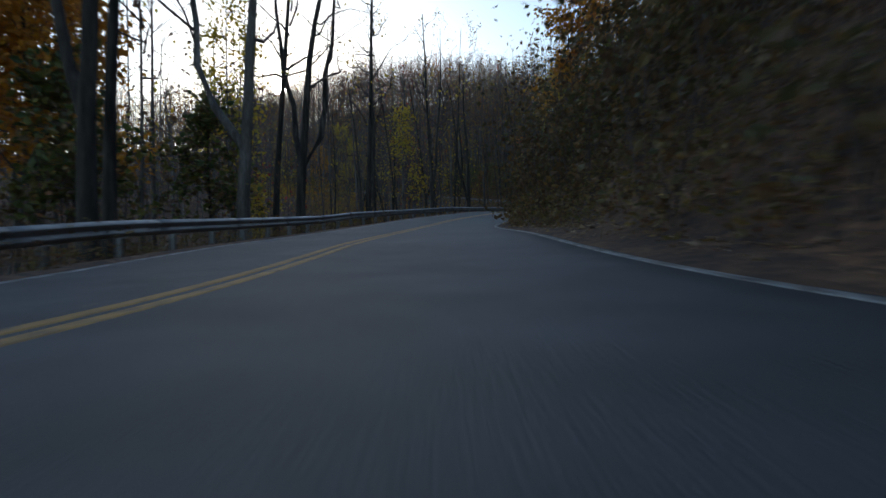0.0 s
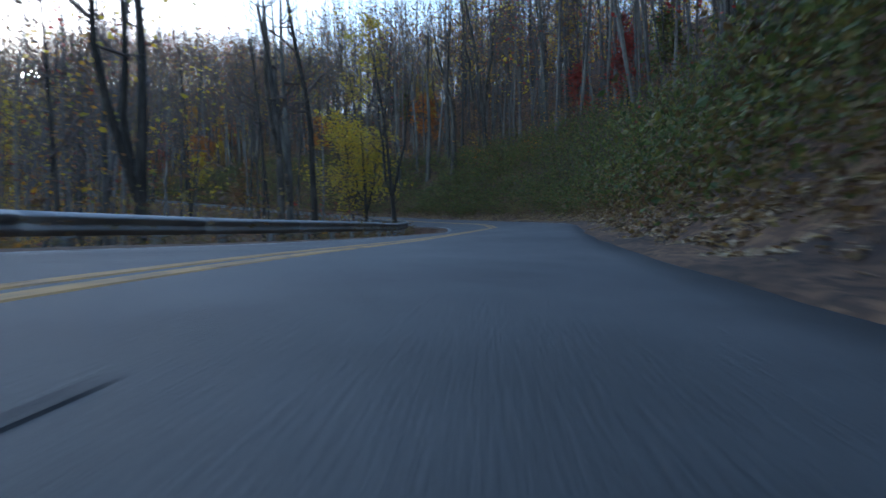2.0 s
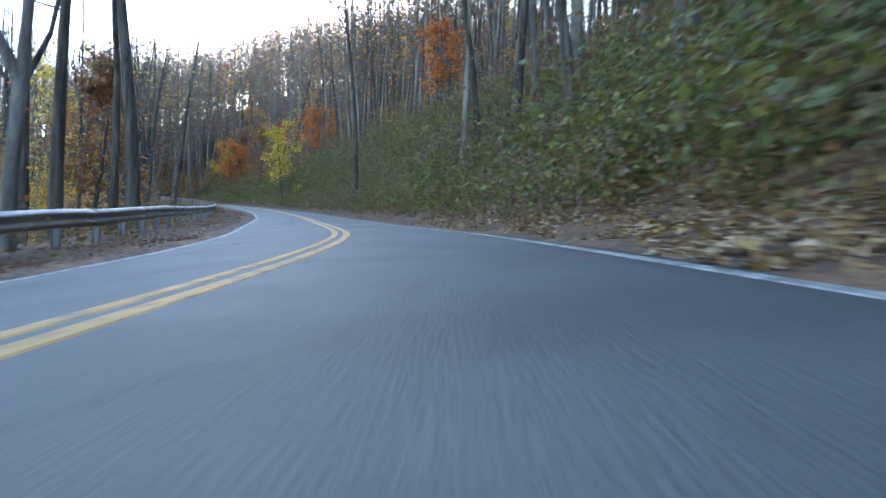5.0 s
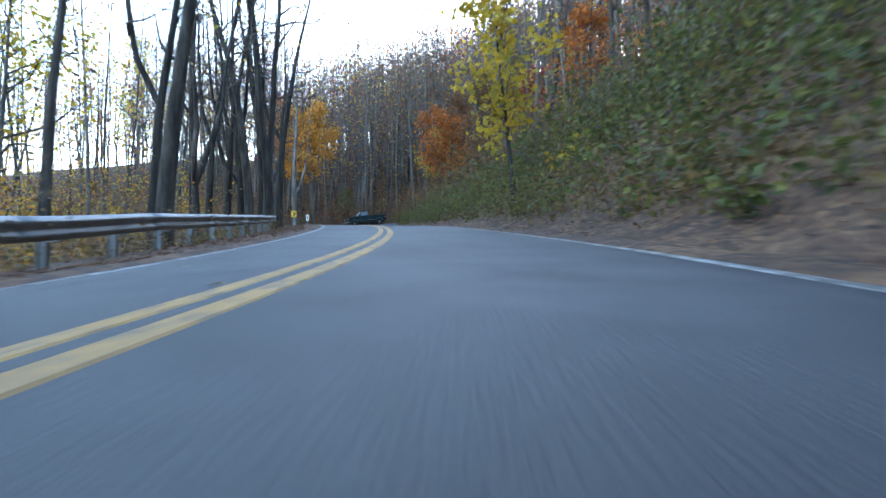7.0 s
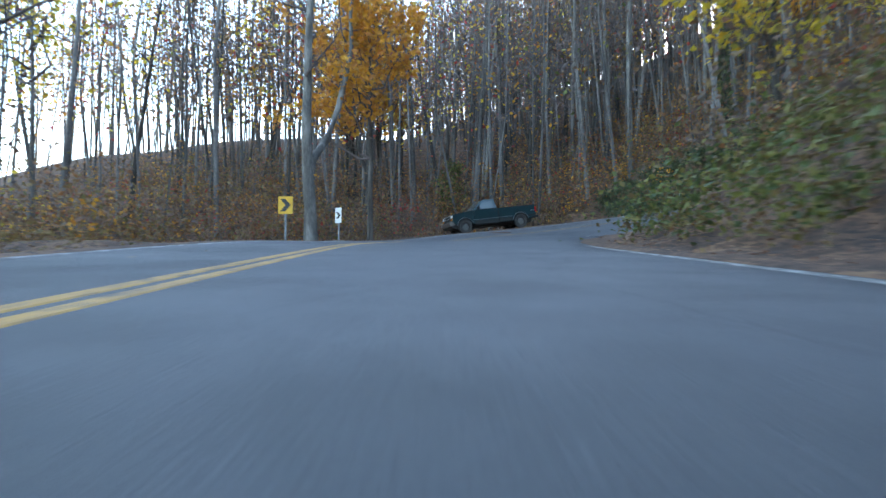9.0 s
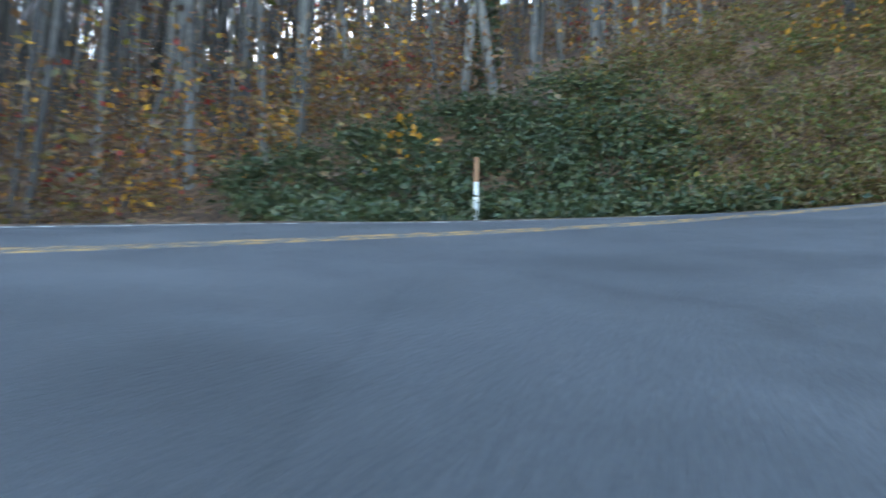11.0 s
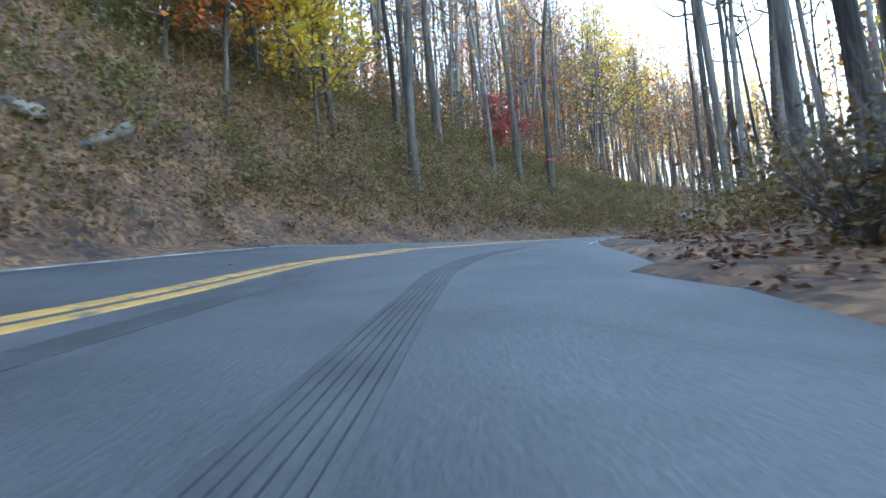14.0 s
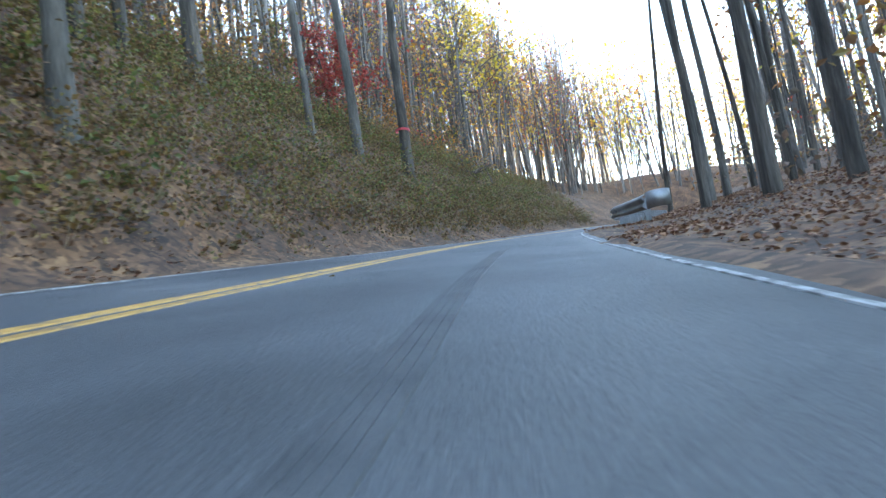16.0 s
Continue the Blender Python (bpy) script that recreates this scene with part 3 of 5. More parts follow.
def grow(seed, height, r0, fork=0, limb_from=0.45, limbs=16, reach=0.22, leaves=0, leaf_size=0.16, leaf_mat=None, bark_mat=None, crown_low=0.4, name="tree", lean=0.03, twigs=5, ivy=False):
    """One kind of tree: its meshes for the trunk, the branches and the foliage, at the origin."""
    rng = np.random.default_rng(seed)
    trunk, branch, leaf = Shape(), Shape(), Shape()
    segs = 11
    h = np.linspace(0, 1, segs)
    wob = np.cumsum(np.cumsum(rng.normal(0, 0.0035, (segs, 2)), axis=0), axis=0) * height
    wob -= wob[0] + (wob[1] - wob[0]) * 0.8 * np.arange(segs)[:, None]
    tilt = rng.normal(0, lean, 2) * height
    axis = np.c_[wob + h[:, None] * tilt, h * height]
    axis[0, :2] = 0
    rad = r0 * (1 - 0.82 * h ** 0.9)
    rad[0] *= 1.15
    stems = [(axis, rad)]
    for k in range(fork):
        at = rng.uniform(0.18, 0.42) if k else rng.uniform(0.2, 0.32)
        i = int(at * (segs - 1))
        m = segs - i
        out = rng.normal(size=2)
        out /= np.linalg.norm(out)
        rise = np.linspace(0, 1, m)
        side = out[None] * (np.sqrt(rise) * height * rng.uniform(0.08, 0.16))[:, None]
        st = np.c_[axis[i, :2] + side + np.cumsum(rng.normal(0, 0.007, (m, 2)), axis=0) * height * (rise[:, None] > 0), axis[i, 2] + rise * (height - axis[i, 2]) * rng.uniform(0.82, 0.98)]
        stems.append((st, rad[i] * 0.8 * (1 - 0.85 * rise)))
    roots = [axis[0] + [0, 0, -0.6], axis[0]]
    trunk.tube(roots, [r0 * 1.45, r0 * 1.2], 9)
    for st, rr in stems:
        trunk.tube(st, np.maximum(rr, 0.012), 9)
    tips = []
    per = max(3, limbs // len(stems))
    for st, rr in stems:
        hh = st[:, 2] / height
        for k in range(per):
            f = limb_from + (0.98 - limb_from) * (k + rng.uniform(0, 1)) / per
            p0 = np.array([np.interp(f, hh, st[:, c]) for c in range(3)])
            p0[2] = f * height if hh[0] <= f <= hh[-1] else p0[2]
            rb = max(0.012, np.interp(f, hh, rr) * 0.55)
            a = rng.uniform(0, 2 * np.pi)
            ln = height * reach * (1.15 - 0.75 * (f - limb_from) / (1 - limb_from)) * rng.uniform(0.6, 1.15)
            up = rng.uniform(0.35, 1.0)
            t = np.linspace(0, 1, 5)
            bend = rng.normal(0, 0.08, (5, 3)).cumsum(0) * ln * (t[:, None] > 0)
            lp = p0 + np.c_[np.cos(a) * t, np.sin(a) * t, up * t ** 1.3] * ln / np.hypot(1, up) + bend
            branch.tube(lp, np.maximum(rb * (1 - 0.85 * t), 0.006), 5)
            for j in range(twigs):
                g = rng.uniform(0.25, 1.0)
                q0 = np.array([np.interp(g, t, lp[:, c]) for c in range(3)])
                dv = rng.normal(size=3) + [np.cos(a) * 0.7, np.sin(a) * 0.7, 0.7]
                dv /= np.linalg.norm(dv)
                tl = ln * rng.uniform(0.2, 0.45)
                q1, q2 = q0 + dv * tl * 0.5 + rng.normal(0, 0.05, 3) * tl, q0 + dv * tl + rng.normal(0, 0.1, 3) * tl
                branch.tube([q0, q1, q2], [max(rb * 0.35, 0.008), 0.007, 0.004], 3)
                tips.append(q2)
                tips.append(q1)
                for _ in range(2):
                    s0 = q0 + (q2 - q0) * rng.uniform(0.2, 1)
                    sv = rng.normal(size=3) + dv
                    sv *= tl * rng.uniform(0.25, 0.5) / np.linalg.norm(sv)
                    branch.tube([s0, s0 + sv], [0.007, 0.003], 3)
                    tips.append(s0 + sv)
    if leaves:
        tp = np.array(tips)
        tp = tp[tp[:, 2] > crown_low * height] if crown_low else tp
        pick = tp[rng.integers(0, len(tp), leaves)]
        leaf.quads(pick + rng.normal(0, 0.28 if height > 10 else 0.2, (leaves, 3)), leaf_size, rng, 0.35)
    if ivy:
        n = 2600
        z = rng.uniform(0, 0.75, n) ** 1.1 * height
        a = rng.uniform(0, 2 * np.pi, n)
        c = np.stack([np.interp(z, axis[:, 2], axis[:, k]) for k in range(2)], 1)
        rr = np.interp(z, axis[:, 2], rad) + rng.uniform(0.02, 0.3, n) * (1 - 0.6 * z / height)
        leaf.quads(np.c_[c + np.c_[np.cos(a), np.sin(a)] * rr[:, None], z], 0.13, rng)
    return {"trunk": trunk.mesh("trunk", bark_mat or bark, True), "crown": branch.mesh("crown", twig_bark), "foliage": leaf.mesh("foliage", leaf_mat) if leaf.n else None, "height": height, "radius": r0}


KINDS = {
    "tall": [grow(s, 19, 0.2, 0, 0.5, 15, 0.16, lf, 0.14, rust_leaves if s % 2 else yellow_leaves, b) for s, lf, b in ((11, 60, bark), (12, 0, grey_bark), (13, 160, bark), (14, 0, bark), (15, 90, grey_bark), (16, 0, grey_bark))],
    "dark": [grow(s, 19, 0.24, f, 0.42, 15, 0.17, lf, 0.14, yellow_leaves, bark) for s, f, lf in ((17, 0, 40), (18, 1, 0), (19, 0, 90))],
    "fork": [grow(s, 17, 0.24, f, 0.4, 20, 0.2, lf, 0.14, yellow_leaves, b) for s, f, lf, b in ((21, 1, 120, bark), (22, 2, 60, bark), (23, 1, 0, grey_bark))],
    "gold": [grow(s, 13, 0.17, 1, 0.28, 26, 0.26, 4000, 0.2, gold_leaves, bark) for s in (31, 32)],
    "yellow": [grow(s, 14, 0.17, 0, 0.35, 24, 0.22, 1500, 0.16, yellow_leaves, grey_bark) for s in (33, 34)],
    "rust": [grow(s, 15, 0.17, 0, 0.3, 26, 0.22, 1700, 0.16, rust_leaves, bark) for s in (35, 36)],
    "ivy": [grow(41, 18, 0.2, 0, 0.6, 12, 0.15, 0, 0.13, ivy_leaves, bark, ivy=True)],
    "smallyellow": [grow(s, 8, 0.11, 3, 0.16, 34, 0.42, 3000, 0.13, yellow_leaves, bark, 0.12, lean=0.12, twigs=6) for s in (51, 52)],
    "smallgold": [grow(s, 7, 0.08, 0, 0.25, 24, 0.3, 1300, 0.16, yellow_leaves, bark, 0.2, lean=0.06) for s in (53, 54)],
    "smallorange": [grow(s, 7, 0.08, 0, 0.25, 24, 0.32, 1600, 0.16, orange_leaves, bark, 0.2, lean=0.06) for s in (55, 56)],
    "smallrust": [grow(s, 7, 0.08, 0, 0.2, 24, 0.3, 1500, 0.16, rust_leaves, bark, 0.2, lean=0.06) for s in (57, 58)],
    "smallred": [grow(s, 6, 0.07, 0, 0.2, 24, 0.32, 1300, 0.16, red_leaves, bark, 0.15, lean=0.06) for s in (59, 60)],
    "smallgreen": [grow(s, 5, 0.06, 0, 0.15, 24, 0.34, 1500, 0.16, green_leaves, bark, 0.1, lean=0.06) for s in (61, 62)],
}
WORDS = {
    "tall": ("tall slender bare-crowned forest tree in late autumn", "tree"),
    "dark": ("tall dark-barked tree with bare upper limbs", "tree"),
    "fork": ("dark forked tree with bare spreading limbs", "tree"),
    "gold": ("golden-orange autumn tree with a thinning crown", "tree"),
    "yellow": ("tall grey-barked tree with yellow autumn leaves", "tree"),
    "rust": ("tall tree with dry rust-brown autumn leaves", "tree"),
    "ivy": ("tall trunk wrapped in dark green ivy", "tree"),
    "smallyellow": ("small leaning tree with bright yellow leaves", "tree"),
    "smallgold": ("thin understorey tree with pale yellow leaves", "tree"),
    "smallorange": ("small understorey tree with orange leaves", "tree"),
    "smallrust": ("small understorey tree with rusty brown leaves", "tree"),
    "smallred": ("small understorey tree with dark red leaves", "tree"),
    "smallgreen": ("young understorey tree still in green leaf", "tree"),
}
FOLIAGE = {"gold": "golden-orange leaves", "yellow": "yellow leaves", "ivy": "dark green ivy leaves", "smallyellow": "bright yellow leaves", "smallorange": "orange leaves", "smallred": "dark red leaves"}
PLANTED = []


def plant(kind, x, y, height, radius, rng):
    src = KINDS[kind][rng.randrange(len(KINDS[kind]))]
    t = new("tree")
    z = float(ground_z(x, y)[0])
    s = height / src["height"]
    w = max(0.4, min(1.9, radius / (src["radius"] * s)))
    t.matrix_basis = pose(x, y, z - 0.05, 0, 0, rng.uniform(0, 360))
    tagged(t, WORDS[kind][0], WORDS[kind][1], "woodland trees")
    for nm in ("trunk", "crown", "foliage"):
        if src[nm] is not None:
            o = new(nm, src[nm])
            o.parent = t
            o.scale = (s * w, s * w, s) if nm == "trunk" else (s, s, s)
            if nm == "foliage" and kind in FOLIAGE:
                tagged(o, FOLIAGE[kind])
            if nm != "trunk":
                tagged(o, kind="stuff")
    PLANTED.append((x, y))
    return t


# trees that stand out, stretch by stretch: x, y, kind, height, trunk radius
VALLEY_TREES = [
    (-8.2, 2.5, "fork", 17, 0.25),
    (-8.3, 3.6, "dark", 18, 0.19),
    (-7.9, 12.5, "fork", 19, 0.28),
    (-6.9, 17.9, "fork", 18, 0.25),
    (-14.6, 10.3, "gold", 15, 0.19),
    (-16.4, 16.3, "gold", 15, 0.19),
    (-14.9, 7.6, "gold", 15, 0.19),
    (7.6, 23.9, "gold", 11, 0.13),
    (8.1, 17.5, "gold", 10, 0.13),
    (-4.9, 28.4, "dark", 18, 0.19),
    (-0.7, 40.7, "fork", 17, 0.19),
    (-8.5, 19.2, "dark", 17, 0.19),
    (-5.7, 55.4, "fork", 15, 0.25),
    (-7.5, 51.7, "dark", 16, 0.14),
    (-1.5, 53.3, "dark", 18, 0.19),
    (3.1, 57.6, "fork", 18, 0.27),
    (-0.4, 63.4, "dark", 17, 0.17),
    (-7.4, 45.2, "dark", 18, 0.17),
    (9.0, 64.5, "fork", 15, 0.21),
    (10.3, 64.6, "dark", 16, 0.21),
    (8.3, 60.4, "dark", 16, 0.19),
]
BEND_TREES = [
    (14.7, 76.3, "smallyellow", 8, 0.11),
    (15.0, 74.2, "smallyellow", 7, 0.15),
    (15.5, 68.7, "fork", 11, 0.15),
    (12.2, 98.6, "dark", 17, 0.2),
    (12.5, 95.2, "dark", 17, 0.16),
    (8.2, 99.4, "dark", 16, 0.15),
    (9.0, 102.5, "dark", 17, 0.15),
    (14.5, 91.6, "fork", 14, 0.13),
    (7.3, 103.7, "smallrust", 6, 0.10),
    (1.9, 138.9, "smallgold", 8, 0.10),
]
STRAIGHT_TREES = [
    (-4.8, 131.2, "dark", 17, 0.25),
    (-8.3, 133.3, "dark", 17, 0.19),
    (-11.4, 136.0, "dark", 17, 0.19),
    (-14.8, 140.0, "fork", 16, 0.21),
    (-16.1, 141.7, "dark", 18, 0.19),
    (-17.9, 144.4, "dark", 18, 0.19),
    (-15.7, 144.0, "dark", 19, 0.27),
    (-16.6, 146.1, "fork", 18, 0.25),
    (-50.4, 182.6, "gold", 13, 0.15),
    (-53.2, 187.6, "gold", 14, 0.15),
    (-45.3, 179.3, "fork", 15, 0.19),
    (-60.1, 189.8, "gold", 14, 0.15),
    (-16.0, 145.7, "dark", 18, 0.27),
    (-18.2, 147.1, "dark", 17, 0.19),
    (-17.3, 147.8, "dark", 17, 0.23),
    (-22.6, 151.5, "dark", 17, 0.17),
    (-23.8, 153.5, "fork", 17, 0.23),
    (-24.4, 154.5, "fork", 17, 0.21),
    (-34.7, 167.3, "fork", 15, 0.28),
    (-29.1, 163.1, "gold", 13, 0.19),
    (-36.1, 171.7, "gold", 13, 0.15),
    (-16.9, 144.5, "fork", 14, 0.23),
]
BANK_TREES = [
    (28.8, 95.6, "tall", 18, 0.23),
    (31.5, 91.6, "fork", 18, 0.28),
    (29.6, 104.7, "smallorange", 8, 0.11),
    (24.5, 99.6, "tall", 19, 0.19),
    (26.9, 101.2, "tall", 18, 0.17),
    (34.1, 83.6, "tall", 17, 0.28),
    (9.0, 124.5, "smallorange", 7, 0.11),
    (3.1, 130.8, "smallgold", 7, 0.11),
    (13.2, 121.5, "tall", 18, 0.19),
    (21.1, 106.5, "tall", 17, 0.15),
    (21.7, 106.5, "tall", 17, 0.15),
    (23.1, 104.5, "tall", 17, 0.19),
    (23.8, 104.5, "tall", 17, 0.17),
    (25.0, 102.4, "tall", 17, 0.25),
    (26.8, 96.9, "tall", 17, 0.28),
    (28.0, 92.0, "tall", 17, 0.38),
    (4.1, 150.6, "tall", 17, 0.19),
    (6.0, 148.7, "tall", 17, 0.28),
    (0.2, 156.1, "tall", 17, 0.19),
    (-4.3, 159.0, "tall", 17, 0.19),
    (0.4, 154.1, "smallorange", 8, 0.11),
    (-17.7, 168.1, "smallgold", 7, 0.10),
    (-12.8, 159.4, "smallorange", 7, 0.10),
    (-11.6, 158.8, "smallorange", 6, 0.10),
    (-11.5, 162.1, "smallrust", 8, 0.10),
    (-7.1, 162.3, "smallred", 7, 0.10),
    (-7.7, 156.9, "smallrust", 7, 0.10),
]
HAIRPIN_TREES = [
    (19.9, 176.1, "tall", 19, 0.19),
    (23.4, 173.9, "tall", 20, 0.24),
    (7.9, 180.85, "tall", 19, 0.18),
    (14.2, 180.2, "tall", 19, 0.22),
    (17.5, 177.6, "tall", 17, 0.13),
    (21.6, 176.9, "smallred", 3.6, 0.06),
    (23.5, 176.0, "smallred", 4.2, 0.06),
    (1.0, 184.7, "smallorange", 6, 0.08),
    (3.5, 183.1, "smallgold", 6, 0.06),
    (5.0, 184.5, "smallgold", 7, 0.07),
    (-9.4, 175.5, "dark", 19, 0.19),
    (-8.4, 175.8, "dark", 19, 0.17),
    (-42.8, 192.2, "tall", 19, 0.23),
    (-40.8, 198.1, "tall", 19, 0.19),
    (-48.6, 195.2, "tall", 19, 0.25),
    (-34.9, 189.9, "tall", 17, 0.11),
    (-30.9, 189.2, "tall", 18, 0.21),
    (-41.3, 193.2, "fork", 18, 0.19),
    (-53.1, 196.5, "tall", 18, 0.25),
    (-51.3, 182.6, "gold", 13, 0.15),
    (-14.2, 193.7, "yellow", 12, 0.13),
    (-14.5, 196.1, "gold", 12, 0.13),
    (-8.9, 192.3, "smallorange", 8, 0.10),
    (-3.0, 193.2, "gold", 11, 0.11),
    (5.9, 184.4, "smallorange", 8, 0.10),
    (4.0, 185.0, "gold", 10, 0.11),
    (0.4, 185.9, "smallgreen", 5, 0.08),
    (-51.8, 189.1, "rust", 14, 0.15),
    (-25.7, 191.5, "ivy", 17, 0.19),
    (-27.9, 194.7, "tall", 17, 0.17),
    (-19.8, 192.7, "tall", 17, 0.11),
    (-20.9, 194.9, "tall", 17, 0.13),
    (-16.2, 189.0, "tall", 17, 0.13),
    (-13.8, 188.6, "tall", 17, 0.19),
    (-16.7, 192.7, "smallgold", 7, 0.10),
    (-11.4, 189.2, "smallrust", 7, 0.10),
    (-23.9, 195.1, "gold", 11, 0.11),
]
RETURN_BANK = [
    (-0.7, 186.8, "tall", 17, 0.12),
    (-2.5, 187.7, "tall", 17, 0.14),
    (6.3, 188.1, "tall", 17, 0.14),
    (4.7, 185.3, "smallrust", 8, 0.09),
    (9.7, 184.5, "smallgold", 8, 0.08),
    (6.7, 180.3, "tall", 18, 0.15),
    (13.7, 178.3, "tall", 18, 0.18),
    (7.2, 181.8, "tall", 17, 0.09),
    (13.1, 178.4, "tall", 18, 0.20),
    (11.7, 175.6, "tall", 17, 0.12),
    (11.6, 174.8, "tall", 18, 0.15),
    (5.7, 183.2, "tall", 17, 0.12),
    (1.6, 184.3, "tall", 16, 0.09),
    (0.7, 183.7, "smallgold", 7, 0.08),
    (15.3, 181.7, "tall", 17, 0.11),
    (16.3, 175.3, "smallred", 6, 0.08),
    (10.5, 179.2, "tall", 17, 0.18),
    (11.8, 177.6, "tall", 17, 0.12),
    (12.4, 181.3, "tall", 16, 0.14),
    (11.1, 181.7, "tall", 16, 0.14),
    (16.4, 176.8, "smallred", 6, 0.08),
    (25.4, 169.0, "fork", 16, 0.15),
    (22.9, 168.8, "tall", 16, 0.12),
    (21.3, 171.4, "smallred", 7, 0.08),
]
RETURN_EDGE = [
    (2.1, 174.4, "tall", 17, 0.08),
    (-5.5, 175.1, "tall", 17, 0.10),
    (-6.3, 174.8, "tall", 17, 0.13),
    (-1.8, 174.4, "tall", 16, 0.07),
    (9.5, 170.3, "tall", 17, 0.09),
    (7.0, 170.9, "tall", 18, 0.13),
    (5.6, 170.8, "tall", 18, 0.11),
    (9.8, 168.0, "tall", 17, 0.07),
    (5.1, 169.9, "tall", 18, 0.10),
    (8.9, 166.5, "tall", 17, 0.07),
    (3.3, 169.5, "tall", 17, 0.10),
    (25.7, 167.1, "tall", 17, 0.08),
    (30.0, 164.3, "fork", 16, 0.08),
    (22.7, 166.2, "tall", 17, 0.07),
    (18.3, 165.6, "tall", 17, 0.09),
    (12.5, 168.1, "tall", 18, 0.15),
    (14.2, 166.3, "tall", 18, 0.11),
    (15.7, 164.2, "tall", 17, 0.09),
    (9.7, 168.7, "tall", 18, 0.15),
    (13.2, 165.0, "tall", 17, 0.11),
    (8.8, 167.6, "tall", 18, 0.17),
    (15.5, 162.0, "tall", 17, 0.10),
]
_r = random.Random(7)
for stretch in (VALLEY_TREES, BEND_TREES, STRAIGHT_TREES, BANK_TREES, HAIRPIN_TREES, RETURN_BANK, RETURN_EDGE):
    for x, y, kind, height, radius in stretch:
        e = float(ground_height(x, y)[1][0])
        if e > (3.2 if stretch is RETURN_BANK else 1.4):
            plant(kind, x, y, height * _r.uniform(0.95, 1.12), radius, _r)


def clear_of(x, y, gap):
    return all((x - a) ** 2 + (y - b) ** 2 > gap * gap for a, b in PLANTED)


# the woods close to the road, thinning out towards it
_cand = np.random.default_rng(5).uniform((-75, -12), (62, 225), (9000, 2))
_e, _s, _n = ground_height(_cand[:, 0], _cand[:, 1])[1:]
_t = NO[_n]
for (x, y), e, s, no in zip(_cand, _e, _s, _t):
    if len(PLANTED) >= 296:
        break
    bank = (s > 0 and no < 19.50) or (s < 0 and no > 21.20)
    lo = 7.5 if bank else 5.0
    if no > 18.86 and no < 23.60 and s < 0:
        lo = 9.0
    if s > 0 and no > 22.40:
        lo = 8.5
    if not lo < e < 24 or not clear_of(x, y, 3.0):
        continue
    roll = _r.random()
    if bank:
        kind = "tall" if roll < 0.5 else "fork" if roll < 0.56 else "rust" if roll < 0.66 else "yellow" if roll < 0.74 else _r.choice(["smallgold", "smallorange", "smallrust", "smallred", "smallgreen", "smallgreen"])
    else:
        kind = "tall" if roll < 0.66 else "fork" if roll < 0.8 else "yellow" if roll < 0.84 else _r.choice(["smallgold", "smallrust", "smallorange", "smallgreen"])
    small = kind.startswith("small")
    plant(kind, x, y, _r.uniform(4, 8) if small else _r.uniform(15, 21), _r.uniform(0.06, 0.1) if small else _r.uniform(0.1, 0.2), _r)


# the woods further off, on the slopes and hills: real stems, limbs and scattered leaves
far_bark = material("far_bark", [(0.05, 0.044, 0.041), (0.1, 0.09, 0.084), (0.17, 0.157, 0.146)], 0.9, 0.3, 0.3, 6.0, by="world", spread=0.5)
mauve_twigs = material("mauve_twigs", [(0.13, 0.1, 0.1), (0.24, 0.19, 0.19)], 0.9, 0.15, 0.0, 3.0, by="world", spread=0.35)
SHADES = (far_leaves, rust_leaves, yellow_leaves, gold_leaves, red_leaves, green_leaves)


